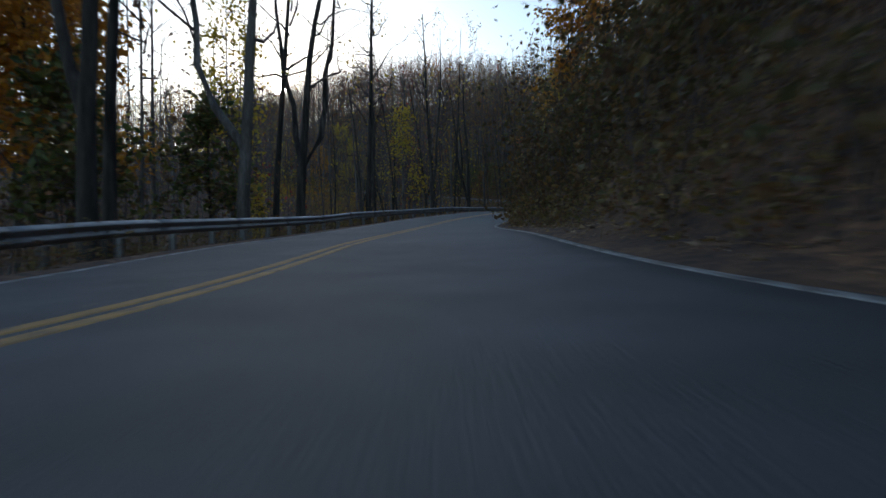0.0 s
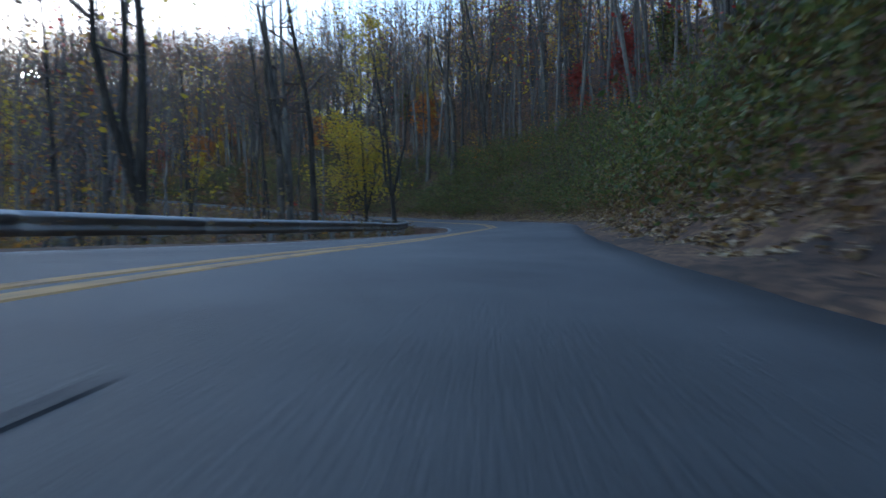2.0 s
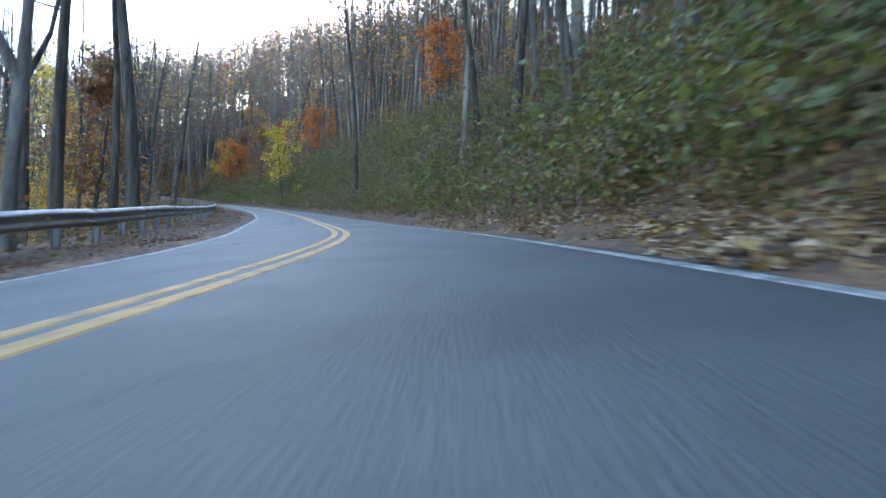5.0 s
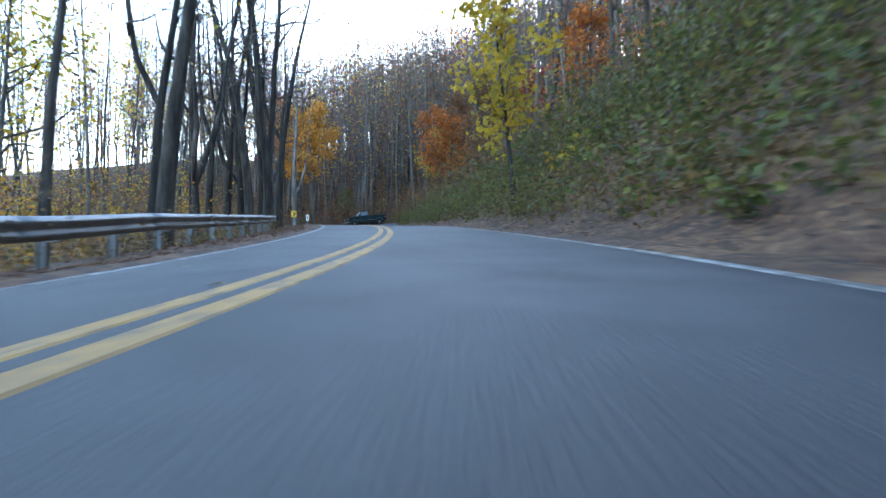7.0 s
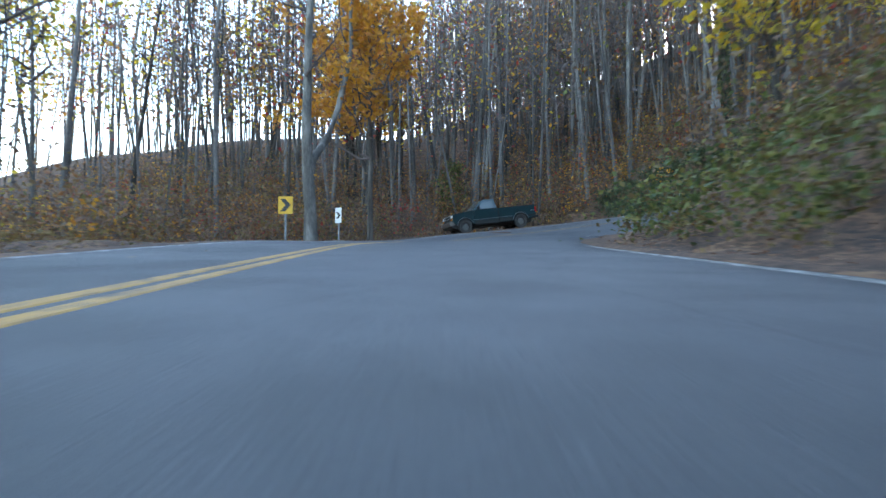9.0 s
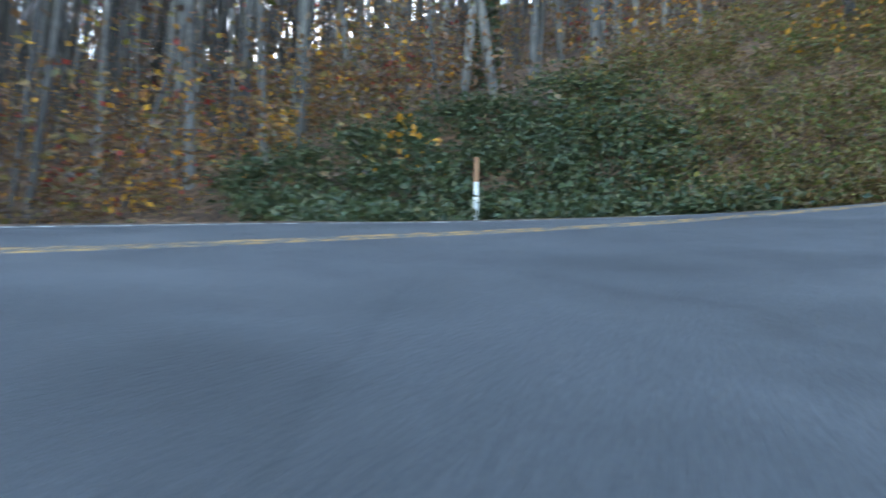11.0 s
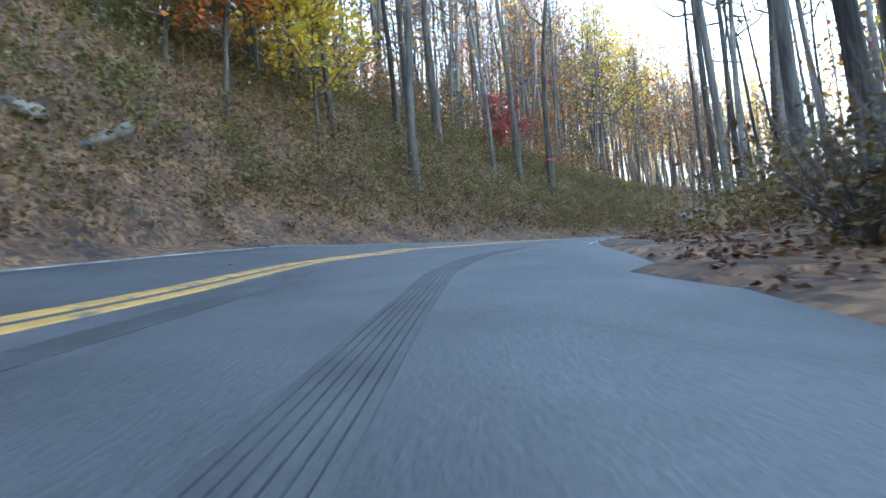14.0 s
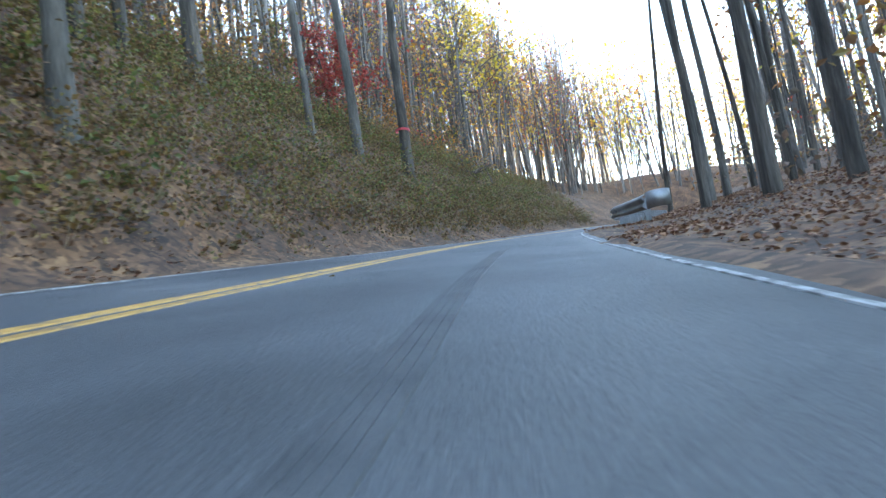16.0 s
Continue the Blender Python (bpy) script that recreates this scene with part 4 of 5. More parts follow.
def woods(seed, xy, shares, amounts, what, limbs=7, sides=5, leaf=0.27, haze=60):
    """Slender trees at the places xy; shares: how often each shade of leaves, amounts: leaves on a tree."""
    rng = np.random.default_rng(seed)
    stems, twigs, fine, leaves = Shape(), Shape(), Shape(), [Shape() for _ in SHADES]
    for (x, y), zz in zip(xy, ground_z(xy[:, 0], xy[:, 1])):
        hgt = rng.uniform(15, 25)
        r = 0.05 + 0.13 * rng.random() ** 1.6
        top = np.array([x + rng.normal(0, 1.1), y + rng.normal(0, 1.1), zz + hgt])
        foot = np.array([x, y, zz - 0.4])
        mid = (foot + top) / 2 + [*rng.normal(0, 0.35, 2), 0]
        stems.tube([foot, mid, top], [r, r * 0.7, 0.03], sides)
        f = rng.uniform(0.35, 0.98, (limbs, 1))
        p = foot + (top - foot) * f
        a = rng.uniform(0, 6.28, limbs)
        ln = hgt * 0.19 * (1.35 - f)
        q = p + np.c_[np.cos(a), np.sin(a), rng.uniform(0.5, 1.3, limbs)] * ln
        twigs.sticks(p, q, 0.035, 0.01)
        g = rng.uniform(0.35, 1.03, (haze, 1))                # the fine spray of the crown
        fine.quads(foot + (top - foot) * g + rng.normal(0, 1, (haze, 3)) * [1.35, 1.35, 0.6] * (1.3 - 0.8 * g), 0.035, rng, -0.4, 22.0)
        m = int(rng.choice(amounts))
        c = foot + (top - foot) * (h := rng.uniform(0.32, 1.02, (m, 1))) + rng.normal(0, 1, (m, 3)) * [1.5, 1.5, 0.6] * (1.35 - 0.75 * h)
        leaves[int(rng.choice(len(SHADES), p=shares))].quads(c, leaf * rng.uniform(0.75, 1.25), rng, 0.2)
    tagged(new("far_tree_trunks", stems.mesh("far_tree_trunks", far_bark, True)), "grey trunks of the %s woods" % what, "woods", kind="stuff")
    tagged(new("far_tree_twigs", twigs.mesh("far_tree_twigs", twig_bark)), "bare grey-brown twigs of the %s woods" % what, "woods", kind="stuff")
    tagged(new("far_tree_sprays", fine.mesh("far_tree_sprays", mauve_twigs)), "fine mauve-grey twig sprays of the %s woods" % what, "woods", kind="stuff")
    for shape, mat, hue in zip(leaves, SHADES, ("grey-brown", "rust-brown", "yellow", "golden", "dark red", "green")):
        if shape.n:
            tagged(new("far_tree_leaves", shape.mesh("far_tree_leaves", mat)), "remaining %s leaves of the %s woods" % (hue, what), "woods", kind="stuff")


def wood_places(seed, count, box, lo_bank, hi_bank, lo_valley, hi_valley, valley_share):
    """Random places, by their distance from the pavement on the bank and on the valley side."""
    rng = np.random.default_rng(seed)
    xy = rng.uniform(box[:2], box[2:], (count * 12, 2))
    z, e, s, n = ground_height(xy[:, 0], xy[:, 1])
    bank = ((s > 0) & (NO[n] < 19.50)) | ((s < 0) & (NO[n] > 21.60))
    keep = np.where(bank, (e > lo_bank) & (e < hi_bank), (e > lo_valley) & (e < hi_valley) & (rng.random(len(e)) < valley_share))
    keep &= (rng.random(len(e)) < 0.6) | (xy[:, 0] < 4) | (xy[:, 1] < 174)     # thinner on the sunny eastern bank
    return xy[keep][:count]


woods(91, wood_places(91, 1500, (-110, -30, 90, 240), 20, 70, 24, 120, 0.28), [0.58, 0.18, 0.05, 0.06, 0.1, 0.03], [20, 50, 90, 140], "hill", leaf=0.28)
woods(92, wood_places(92, 800, (-70, -20, 75, 215), 8, 21, 14, 24, 0.25), [0.3, 0.22, 0.12, 0.12, 0.16, 0.08], [20, 40, 90, 160], "roadside", 10, 7, 0.2, 90)
woods(93, wood_places(93, 700, (8, 125, 110, 215), 7, 60, 7, 90, 0.9), [0.06, 0.1, 0.32, 0.42, 0.1, 0.0], [20, 60, 130, 200], "eastern", 10, 5, 0.2)
_re = np.random.default_rng(95)
woods(95, _re.uniform((72, 70), (150, 172), (300, 2)), [0.05, 0.1, 0.4, 0.4, 0.05, 0.0], [120, 200, 280], "sunlit far", 8, 4, 0.3)
_west = np.random.default_rng(96).uniform((-120, 110), (-50, 215), (230, 2))
_west = _west[ground_height(_west[:, 0], _west[:, 1])[1] > 14]
woods(96, _west, [0.15, 0.25, 0.22, 0.33, 0.05, 0.0], [60, 120, 200], "western", 7, 5, 0.24)
_rw = np.random.default_rng(94)
_north = np.concatenate([_rw.uniform((-110, 186), (30, 262), (1500, 2)), _rw.uniform((-100, 236), (40, 275), (500, 2))])
_north = _north[ground_height(_north[:, 0], _north[:, 1])[1] > 13]
woods(94, _north[_north[:, 1] > 186 + 0.6 * np.maximum(-30 - _north[:, 0], 0)], [0.64, 0.18, 0.02, 0.05, 0.09, 0.02], [20, 45, 90], "north hill", 6, 5, 0.32, 80)


# ---- undergrowth, weeds and fallen leaves ----
TRUCK_AT = PULL_OFF.xy


def on_sides(count, lo, hi, e0, e1, side, rng):
    """Random places beside the road between stations lo and hi, e0 to e1 metres off the pavement."""
    i0, i1 = np.searchsorted(NO, [lo, hi])
    i = rng.integers(i0, max(i1, i0 + 1), count)
    e = e0 + (e1 - e0) * rng.random(count) ** 1.25
    edge = RIGHT[i] if side > 0 else LEFT[i]
    d = side * (edge + e)
    xy = LINE[i, :2] + SIDE[i] * d[:, None] + rng.normal(0, 0.15, (count, 2))
    z, ee, ss, nn = ground_height(xy[:, 0], xy[:, 1])
    ok = (ee > e0 * 0.7) & (ee < e1 + 2) & (np.hypot(xy[:, 0] - TRUCK_AT[0], xy[:, 1] - TRUCK_AT[1]) > 3.8)
    return np.c_[xy, ground_z(xy[:, 0], xy[:, 1])][ok]


def undergrowth(name, label, mat, places, per, spread, tall, size, seed, flat=0.3):
    rng = np.random.default_rng(seed)
    sh = Shape()
    scale = rng.uniform(0.35, 1.0, len(places)) ** 1.5 * 1.7
    c = np.repeat(places, per, axis=0)
    k = np.repeat(scale, per)[:, None]
    off = rng.normal(0, 1, (len(c), 3)) * [spread, spread, 0] * k
    off[:, 2] = rng.random(len(c)) ** 0.8 * tall * k[:, 0] + 0.03
    sh.quads(c + off, size, rng, flat)
    return tagged(new(name, sh.mesh(name, mat)), label, "undergrowth", kind="stuff")


_g = np.random.default_rng(17)
_bank_a = np.concatenate([on_sides(260, 3.60, 6.00, 2.2, 9, 1, _g), on_sides(1900, 6.00, 13.00, 1.4, 10, 1, _g), on_sides(1700, 11.50, 19.17, 1.2, 10, 1, _g)])
undergrowth("green_undergrowth", "dense green and yellowing brambles on the road bank", green_leaves, _bank_a, 64, 0.4, 0.95, 0.088, 3)
_thick = np.concatenate([on_sides(700, 0.40, 4.60, 0.9, 8, 1, _g), on_sides(260, 4.60, 7.20, 2.6, 10, 1, _g)])
undergrowth("bank_thicket", "dark rust-brown thicket of leaves and shrubs on the bank", thicket_leaves, _thick, 90, 0.6, 2.9, 0.11, 8, 0.2)
_thick_b = np.concatenate([on_sides(110, 3.00, 5.50, 3.0, 8, 1, _g), on_sides(430, 5.50, 10.50, 2.6, 10, 1, _g), on_sides(420, 10.50, 18.00, 2.6, 9.5, 1, _g)])
undergrowth("bank_shrubs", "tall green and olive shrubs on the road bank", green_leaves, _thick_b, 75, 0.5, 1.7, 0.12, 9, 0.2)
_bush = np.concatenate([on_sides(16, 28.50, 29.40, 0.9, 1.9, 1, _g), on_sides(22, 29.40, 32.00, 2.2, 4, 1, _g)])
undergrowth("verge_bush", "dark twiggy bushes with brown and olive leaves on the inner verge", thicket_leaves, _bush, 110, 0.3, 0.65, 0.045, 10, 0.2)
_ts = Shape()
_tp = np.repeat(np.concatenate([_thick, _thick_b]), 3, axis=0)
_tw = np.repeat(_bush, 14, axis=0)
_tq = _tp + _g.normal(0, 1, _tp.shape) * [0.5, 0.5, 0] + np.c_[np.zeros((len(_tp), 2)), _g.uniform(0.8, 3.2, len(_tp))]
_ts.sticks(_tp, _tq, 0.014, 0.004)
_ts.sticks(_tw, _tw + _g.normal(0, 1, _tw.shape) * [0.4, 0.4, 0] + np.c_[np.zeros((len(_tw), 2)), _g.uniform(0.4, 1.2, len(_tw))], 0.007, 0.003)
tagged(new("thicket_stems", _ts.mesh("thicket_stems", twig_bark)), "thin bare stems in the bank thicket", "undergrowth", kind="stuff")
_bank_b = np.concatenate([on_sides(60, 26.40, 32.10, 2.0, 5, 1, _g), on_sides(800, 24.40, 27.20, 1.0, 7, -1, _g), on_sides(2600, 25.00, 35.25, 1.2, 10, -1, _g)])
undergrowth("yellowing_undergrowth", "yellow-green weeds and brambles on the cut bank", green_leaves, _bank_b[::2], 36, 0.28, 0.5, 0.075, 4)
_cover = np.concatenate([on_sides(2300, 24.60, 35.25, 0.7, 8, -1, _g)])
undergrowth("brown_brambles", "matted brown and olive brambles over the cut bank", thicket_leaves, _cover, 34, 0.34, 0.5, 0.07, 11)
_tufts = on_sides(420, 27.20, 35.00, 1.6, 8, -1, _g)
undergrowth("green_tufts", "green and yellow-green tufts on the cut bank", green_leaves, _tufts, 60, 0.34, 0.7, 0.075, 12)
_weeds = np.concatenate([_bank_b, on_sides(1300, 4.40, 17.00, 1.2, 2.8, 1, _g), on_sides(900, 0.60, 5.00, 0.5, 2.6, 1, _g), on_sides(1500, 1.40, 19.17, 0.9, 6, 1, _g), on_sides(400, 25.60, 32.10, 1.2, 6, 1, _g), on_sides(1700, 24.80, 34.67, 0.5, 9, -1, _g), on_sides(1700, 1.20, 18.86, 1.9, 7, -1, _g), on_sides(500, 18.86, 23.80, 6.5, 14, -1, _g)])
undergrowth("dry_weeds", "dry brown and straw-coloured weeds along the road", weed_leaves, _weeds, 26, 0.26, 0.55, 0.058, 5)
_ivy = on_sides(1300, 23.40, 24.90, 1.0, 7.5, -1, _g)
_ivy = _ivy[np.hypot(_ivy[:, 0] + 25.5, _ivy[:, 1] - 182.9) > 1.2]
undergrowth("ground_ivy", "dark green ivy covering the hairpin bank", ivy_leaves, _ivy, 55, 0.34, 0.3, 0.085, 6)
# low brush and saplings under the trees
for _mat, _n, _seed, _lab in ((rust_leaves, 900, 31, "rust-brown brush under the trees"), (weed_leaves, 1300, 32, "olive and straw brush under the trees"), (far_leaves, 1100, 33, "grey-brown thicket under the trees"), (gold_leaves, 260, 34, "golden saplings under the trees"), (red_leaves, 130, 35, "dark red shrubs under the trees")):
    _rr = np.random.default_rng(_seed)
    _p = np.concatenate([on_sides(int(_n * 0.34), 2.00, 19.17, 5, 32, 1, _rr), on_sides(int(_n * 0.08), 17.25, 19.50, 2.5, 16, 1, _rr), on_sides(int(_n * 0.4), 22.40, 35.00, 5, 30, -1, _rr), on_sides(int(_n * 0.2), 2.00, 19.50, 5, 30, -1, _rr), on_sides(int(_n * 0.35), 19.50, 24.40, 7.5, 32, -1, _rr), on_sides(int(_n * 0.07), 25.00, 34.33, 9, 25, 1, _rr)])
    undergrowth("woodland_brush", _lab, _mat, _p, 52, 0.75, 2.6, 0.12, _seed, 0.2)
# saplings beyond the rail below the hairpin
for _mat, _seed, _lab in ((yellow_leaves, 41, "yellow saplings in the hollow beyond the rail"), (gold_leaves, 42, "golden brown saplings in the hollow beyond the rail")):
    _rr = np.random.default_rng(_seed)
    undergrowth("hollow_saplings", _lab, _mat, on_sides(110, 14.50, 19.50, 9, 36, -1, _rr), 110, 1.0, 4.2, 0.12, _seed, 0.2)
# stalks
_st = Shape()
_pl = _weeds[_g.integers(0, len(_weeds), 5200)]
for p in _pl:
    o = _g.normal(0, 0.25, 3) * [1, 1, 0]
    ln = _g.uniform(0.25, 0.9)
    _st.tube([p + o, p + o + [*_g.normal(0, 0.12, 2), ln]], [0.006, 0.003], 3)
tagged(new("weed_stalks", _st.mesh("weed_stalks", material("dry_stalk", [(0.16, 0.11, 0.06), (0.3, 0.23, 0.14)], 0.9, 2.0, 0.0, by="world"))), "thin dry weed stalks along the verges", "undergrowth", kind="stuff")


def fallen(name, label, mat, places, size, seed):
    rng = np.random.default_rng(seed)
    sh = Shape()
    sh.quads(places + np.c_[np.zeros((len(places), 2)), rng.uniform(0.015, 0.06, len(places))], size, rng, 0.82, 1.3)
    return tagged(new(name, sh.mesh(name, mat)), label, "leaves", kind="stuff")


_f1 = np.concatenate([on_sides(9000, 8.50, 13.50, 0.0, 2.3, -1, _g), on_sides(6000, 14.00, 18.00, 0.0, 2.3, -1, _g), on_sides(22000, 1.20, 19.17, 0.0, 3.2, 1, _g), on_sides(14000, 1.20, 18.86, 0.0, 3.0, -1, _g), on_sides(34000, 24.00, 33.67, 0.0, 5.5, 1, _g), on_sides(46000, 23.20, 34.67, 0.0, 8, -1, _g), on_sides(9000, 1.40, 19.17, 2.5, 8, 1, _g), on_sides(4500, 18.86, 24.00, 0.3, 7, -1, _g)])
fallen("fallen_brown_leaves", "brown fallen leaves strewn over verges and banks", brown_leaves, _f1, 0.046, 21)
_f2 = np.concatenate([on_sides(24000, 6.40, 14.00, 0.0, 1.4, 1, _g), on_sides(2600, 2.00, 6.40, 0.0, 1.3, 1, _g)])
fallen("fallen_tan_leaves", "dry tan leaves heaped along the road edge", tan_leaves, _f2, 0.085, 22)
_i = _g.integers(0, len(LINE), 260)
_d = -LEFT[_i] + (LEFT[_i] + RIGHT[_i]) * _g.random(260) ** 0.5
_i, _d = _i[np.abs(_d) > 1.1], _d[np.abs(_d) > 1.1]
_xy = LINE[_i, :2] + SIDE[_i] * _d[:, None]
_sh = Shape()
_sh.quads(np.c_[_xy, road_z(_i, _d) + 0.008], 0.045, _g, 0.97, 1.3)
tagged(new("leaves_on_road", _sh.mesh("leaves_on_road", tan_leaves)), "a few dry leaves lying on the asphalt", "leaves", kind="stuff")


# ---- skid marks on the return leg ----
rubber = material("rubber_marks", [(0.022, 0.023, 0.025), (0.036, 0.037, 0.039), (0.055, 0.056, 0.058)], 0.62, 2.2, 0.3, 60.0, by="world")


faint_rubber = material("faint_rubber", [(0.026, 0.027, 0.029), (0.042, 0.043, 0.045), (0.06, 0.061, 0.063)], 0.7, 3.0, 0.5, 60.0, by="world")


def skid(lo, hi, table, stripes, label, mat=rubber, pitch=0.019, width=0.015):
    i0, i1 = np.searchsorted(NO, [lo, hi])
    off = YEL + np.interp(NO, *zip(*table))
    for k in range(stripes):
        a = off + (k - stripes / 2) * pitch
        tagged(new("trim_skid_mark", ribbon("skid_mark", a, a + width, 0.005, mat, 2, int(i0), int(i1))), label, "skid mark", kind="structure")


skid(24.00, 29.60, [(24.00, 1.25), (25.00, 0.9), (25.50, 0.79), (26.20, 0.62), (26.60, 0.55), (27.50, 0.5), (28.40, 0.5), (29.60, 0.42)], 9, "dark striped tyre skid mark on the asphalt")
skid(26.90, 31.00, [(26.90, 1.12), (27.50, 1.22), (28.00, 1.3), (28.70, 1.36), (29.30, 1.43), (29.68, 1.64), (30.03, 1.98), (30.40, 2.22), (31.00, 2.36)], 7, "long soft tyre skid mark on the asphalt", faint_rubber, 0.027, 0.021)
skid(31.75, 32.60, [(31.75, 1.92), (32.10, 1.81), (32.28, 1.64), (32.60, 1.38)], 4, "soft dark tyre mark on the asphalt", faint_rubber, 0.03, 0.027)
skid(5.75, 6.13, [(5.75, 0.88), (6.13, 0.9)], 1, "short dark tar line on the asphalt", faint_rubber, 0.04, 0.04)


# ---- guardrails ----
post_steel = material("post_steel", [(0.16, 0.17, 0.18), (0.28, 0.29, 0.3)], 0.6, 2.0, 0.1, 30.0, metal=0.5)
PROFILE = [(0.0, -0.156), (0.022, -0.14), (0.078, -0.1), (0.083, -0.07), (0.03, -0.025), (0.026, 0.0), (0.03, 0.025), (0.083, 0.07), (0.078, 0.1), (0.022, 0.14), (0.0, 0.156)]


def box_mesh(name, sx, sy, sz, mat, bevel=0.006):
    bm = bmesh.new()
    bmesh.ops.create_cube(bm, size=1, matrix=Matrix.Diagonal((sx, sy, sz, 1)))
    bmesh.ops.bevel(bm, geom=bm.edges[:], offset=bevel, segments=1, affect="EDGES")
    me = bpy.data.meshes.new(name)
    bm.to_mesh(me)
    bm.free()
    me.materials.append(mat)
    return me


def i_post():
    """A steel I-beam post, 1.1 m long, top at 0.35 above its origin."""
    bm = bmesh.new()
    for sx, sy, ox in ((0.012, 0.1, -0.06), (0.012, 0.1, 0.06), (0.12, 0.01, 0.0)):
        bmesh.ops.create_cube(bm, size=1, matrix=Matrix.Translation((ox, 0, -0.3)) @ Matrix.Diagonal((sx, sy, 0.9, 1)))
    me = bpy.data.meshes.new("post")
    bm.to_mesh(me)
    bm.free()
    me.materials.append(post_steel)
    return me


POST, BLOCK = i_post(), box_mesh("blockout", 0.14, 0.1, 0.34, post_steel)


def guardrail(lo, hi, side, out, label, flare=0.0, round_end=False, sink=0.0):
    """A W-beam rail along the road between stations lo and hi, out metres beyond the pavement."""
    i0, i1 = [int(v) for v in np.searchsorted(NO, [lo, hi])]
    idx = np.arange(i0, i1)
    edge = RIGHT if side > 0 else LEFT
    n = len(idx)
    fl = np.clip(1 - np.arange(n) / 14.0, 0, 1) ** 1.5 * flare
    d = side * (edge[idx] + out + fl)
    xy = LINE[idx, :2] + SIDE[idx] * d[:, None]
    for _ in range(6):
        xy[1:-1] = (xy[:-2] + 2 * xy[1:-1] + xy[2:]) / 4
    gz = ground_z(xy[:, 0], xy[:, 1]) - sink
    for _ in range(12):
        gz[1:-1] = (gz[:-2] + 2 * gz[1:-1] + gz[2:]) / 4
    base = Vector((*xy[0], gz[0]))
    rail = new("guardrail")
    rail.location = base
    tagged(rail, label, "guardrail")
    seg = 8
    for a in range(0, n - 1, seg):
        b = min(a + seg, n - 1)
        verts, faces = [], []
        for j in range(a, b + 1):
            nrm = -side * SIDE[idx[j]]
            for u, w in PROFILE:
                verts.append((xy[j, 0] + nrm[0] * u - base.x, xy[j, 1] + nrm[1] * u - base.y, gz[j] + 0.55 + w - base.z))
        m = len(PROFILE)
        for j in range(b - a):
            for k in range(m - 1):
                faces.append((j * m + k, j * m + k + 1, (j + 1) * m + k + 1, (j + 1) * m + k))
        me = mesh_of("beam", verts, faces, galvanised, True)
        ob = part("beam", me, None, rail, "galvanised W-beam section")
        mod = ob.modifiers.new("thickness", "SOLIDIFY")
        mod.thickness = 0.006
        mod.offset = -1
    for j in range(2, n, 4):
        ang = math.degrees(math.atan2(SIDE[idx[j], 1], SIDE[idx[j], 0]))
        for nm, me, back in (("post", POST, 0.21), ("blockout", BLOCK, 0.075)):
            o = new(nm, me)
            o.parent = rail
            o.matrix_basis = pose(xy[j, 0] + side * SIDE[idx[j], 0] * back - base.x, xy[j, 1] + side * SIDE[idx[j], 1] * back - base.y, gz[j] + 0.53 - base.z, 0, 0, ang)
    if round_end:
        j = 0
        c = np.array([xy[j, 0], xy[j, 1]])
        back = -TAN[idx[j]]
        nrm = side * SIDE[idx[j]]
        verts, faces = [], []
        m = 13
        for k in range(m):
            a = math.pi * k / (m - 1)
            p = c + back * math.sin(a) * 0.34 + nrm * (0.24 - math.cos(a) * 0.24)
            for w in (-0.17, 0.17):
                verts.append((p[0] - base.x, p[1] - base.y, gz[j] + 0.55 + w - base.z))
        for k in range(m - 1):
            faces.append((2 * k, 2 * k + 2, 2 * k + 3, 2 * k + 1))
        ob = part("end_piece", mesh_of("end_piece", verts, faces, galvanised, True), None, rail, "rounded galvanised end shoe")
        mod = ob.modifiers.new("thickness", "SOLIDIFY")
        mod.thickness = 0.006
    return rail


guardrail(0.40, 11.00, -1, 2.1, "long galvanised steel guardrail on the valley side")
guardrail(11.00, 18.57, -1, 2.1, "galvanised steel guardrail along the straight")
guardrail(33.03, 35.10, 1, 0.5, "short galvanised guardrail with a rounded end", flare=0.7, round_end=True, sink=0.1)


# ---- signs and posts ----
white_plastic = plain("white_plastic", (0.7, 0.7, 0.68), 0.5)
orange_plastic = plain("orange_plastic", (0.33, 0.16, 0.08), 0.6)
sign_yellow = plain("sign_yellow", (0.75, 0.42, 0.02), 0.4)
sign_black = plain("sign_black", (0.02, 0.02, 0.02), 0.5)
sign_white = plain("sign_white", (0.75, 0.75, 0.73), 0.4)


def delineator(x, y, height, lean, top_mat, label):
    z = float(ground_z(x, y)[0])
    th = new("marker_post")
    th.matrix_basis = pose(x, y, z, lean, 0, 10)
    tagged(th, label, "marker post")
    for nm, lo, hi, mat in (("shaft", -0.2, height * 0.68, white_plastic), ("top_panel", height * 0.68, height, top_mat)):
        bm = bmesh.new()
        bmesh.ops.create_cone(bm, segments=10, radius1=0.037, radius2=0.037, depth=hi - lo, cap_ends=True, matrix=Matrix.Translation((0, 0, (lo + hi) / 2)) @ Matrix.Diagonal((1.25, 0.55, 1, 1)))
        part(nm, bm, mat, th, "orange-brown reflective top" if nm == "top_panel" and top_mat is orange_plastic else "")


delineator(-25.72, 183.6, 1.35, 3, orange_plastic, "white flexible marker post with an orange top")
delineator(-8.6, 185.6, 0.5, -4, white_plastic, "short weathered white marker post on the bank")


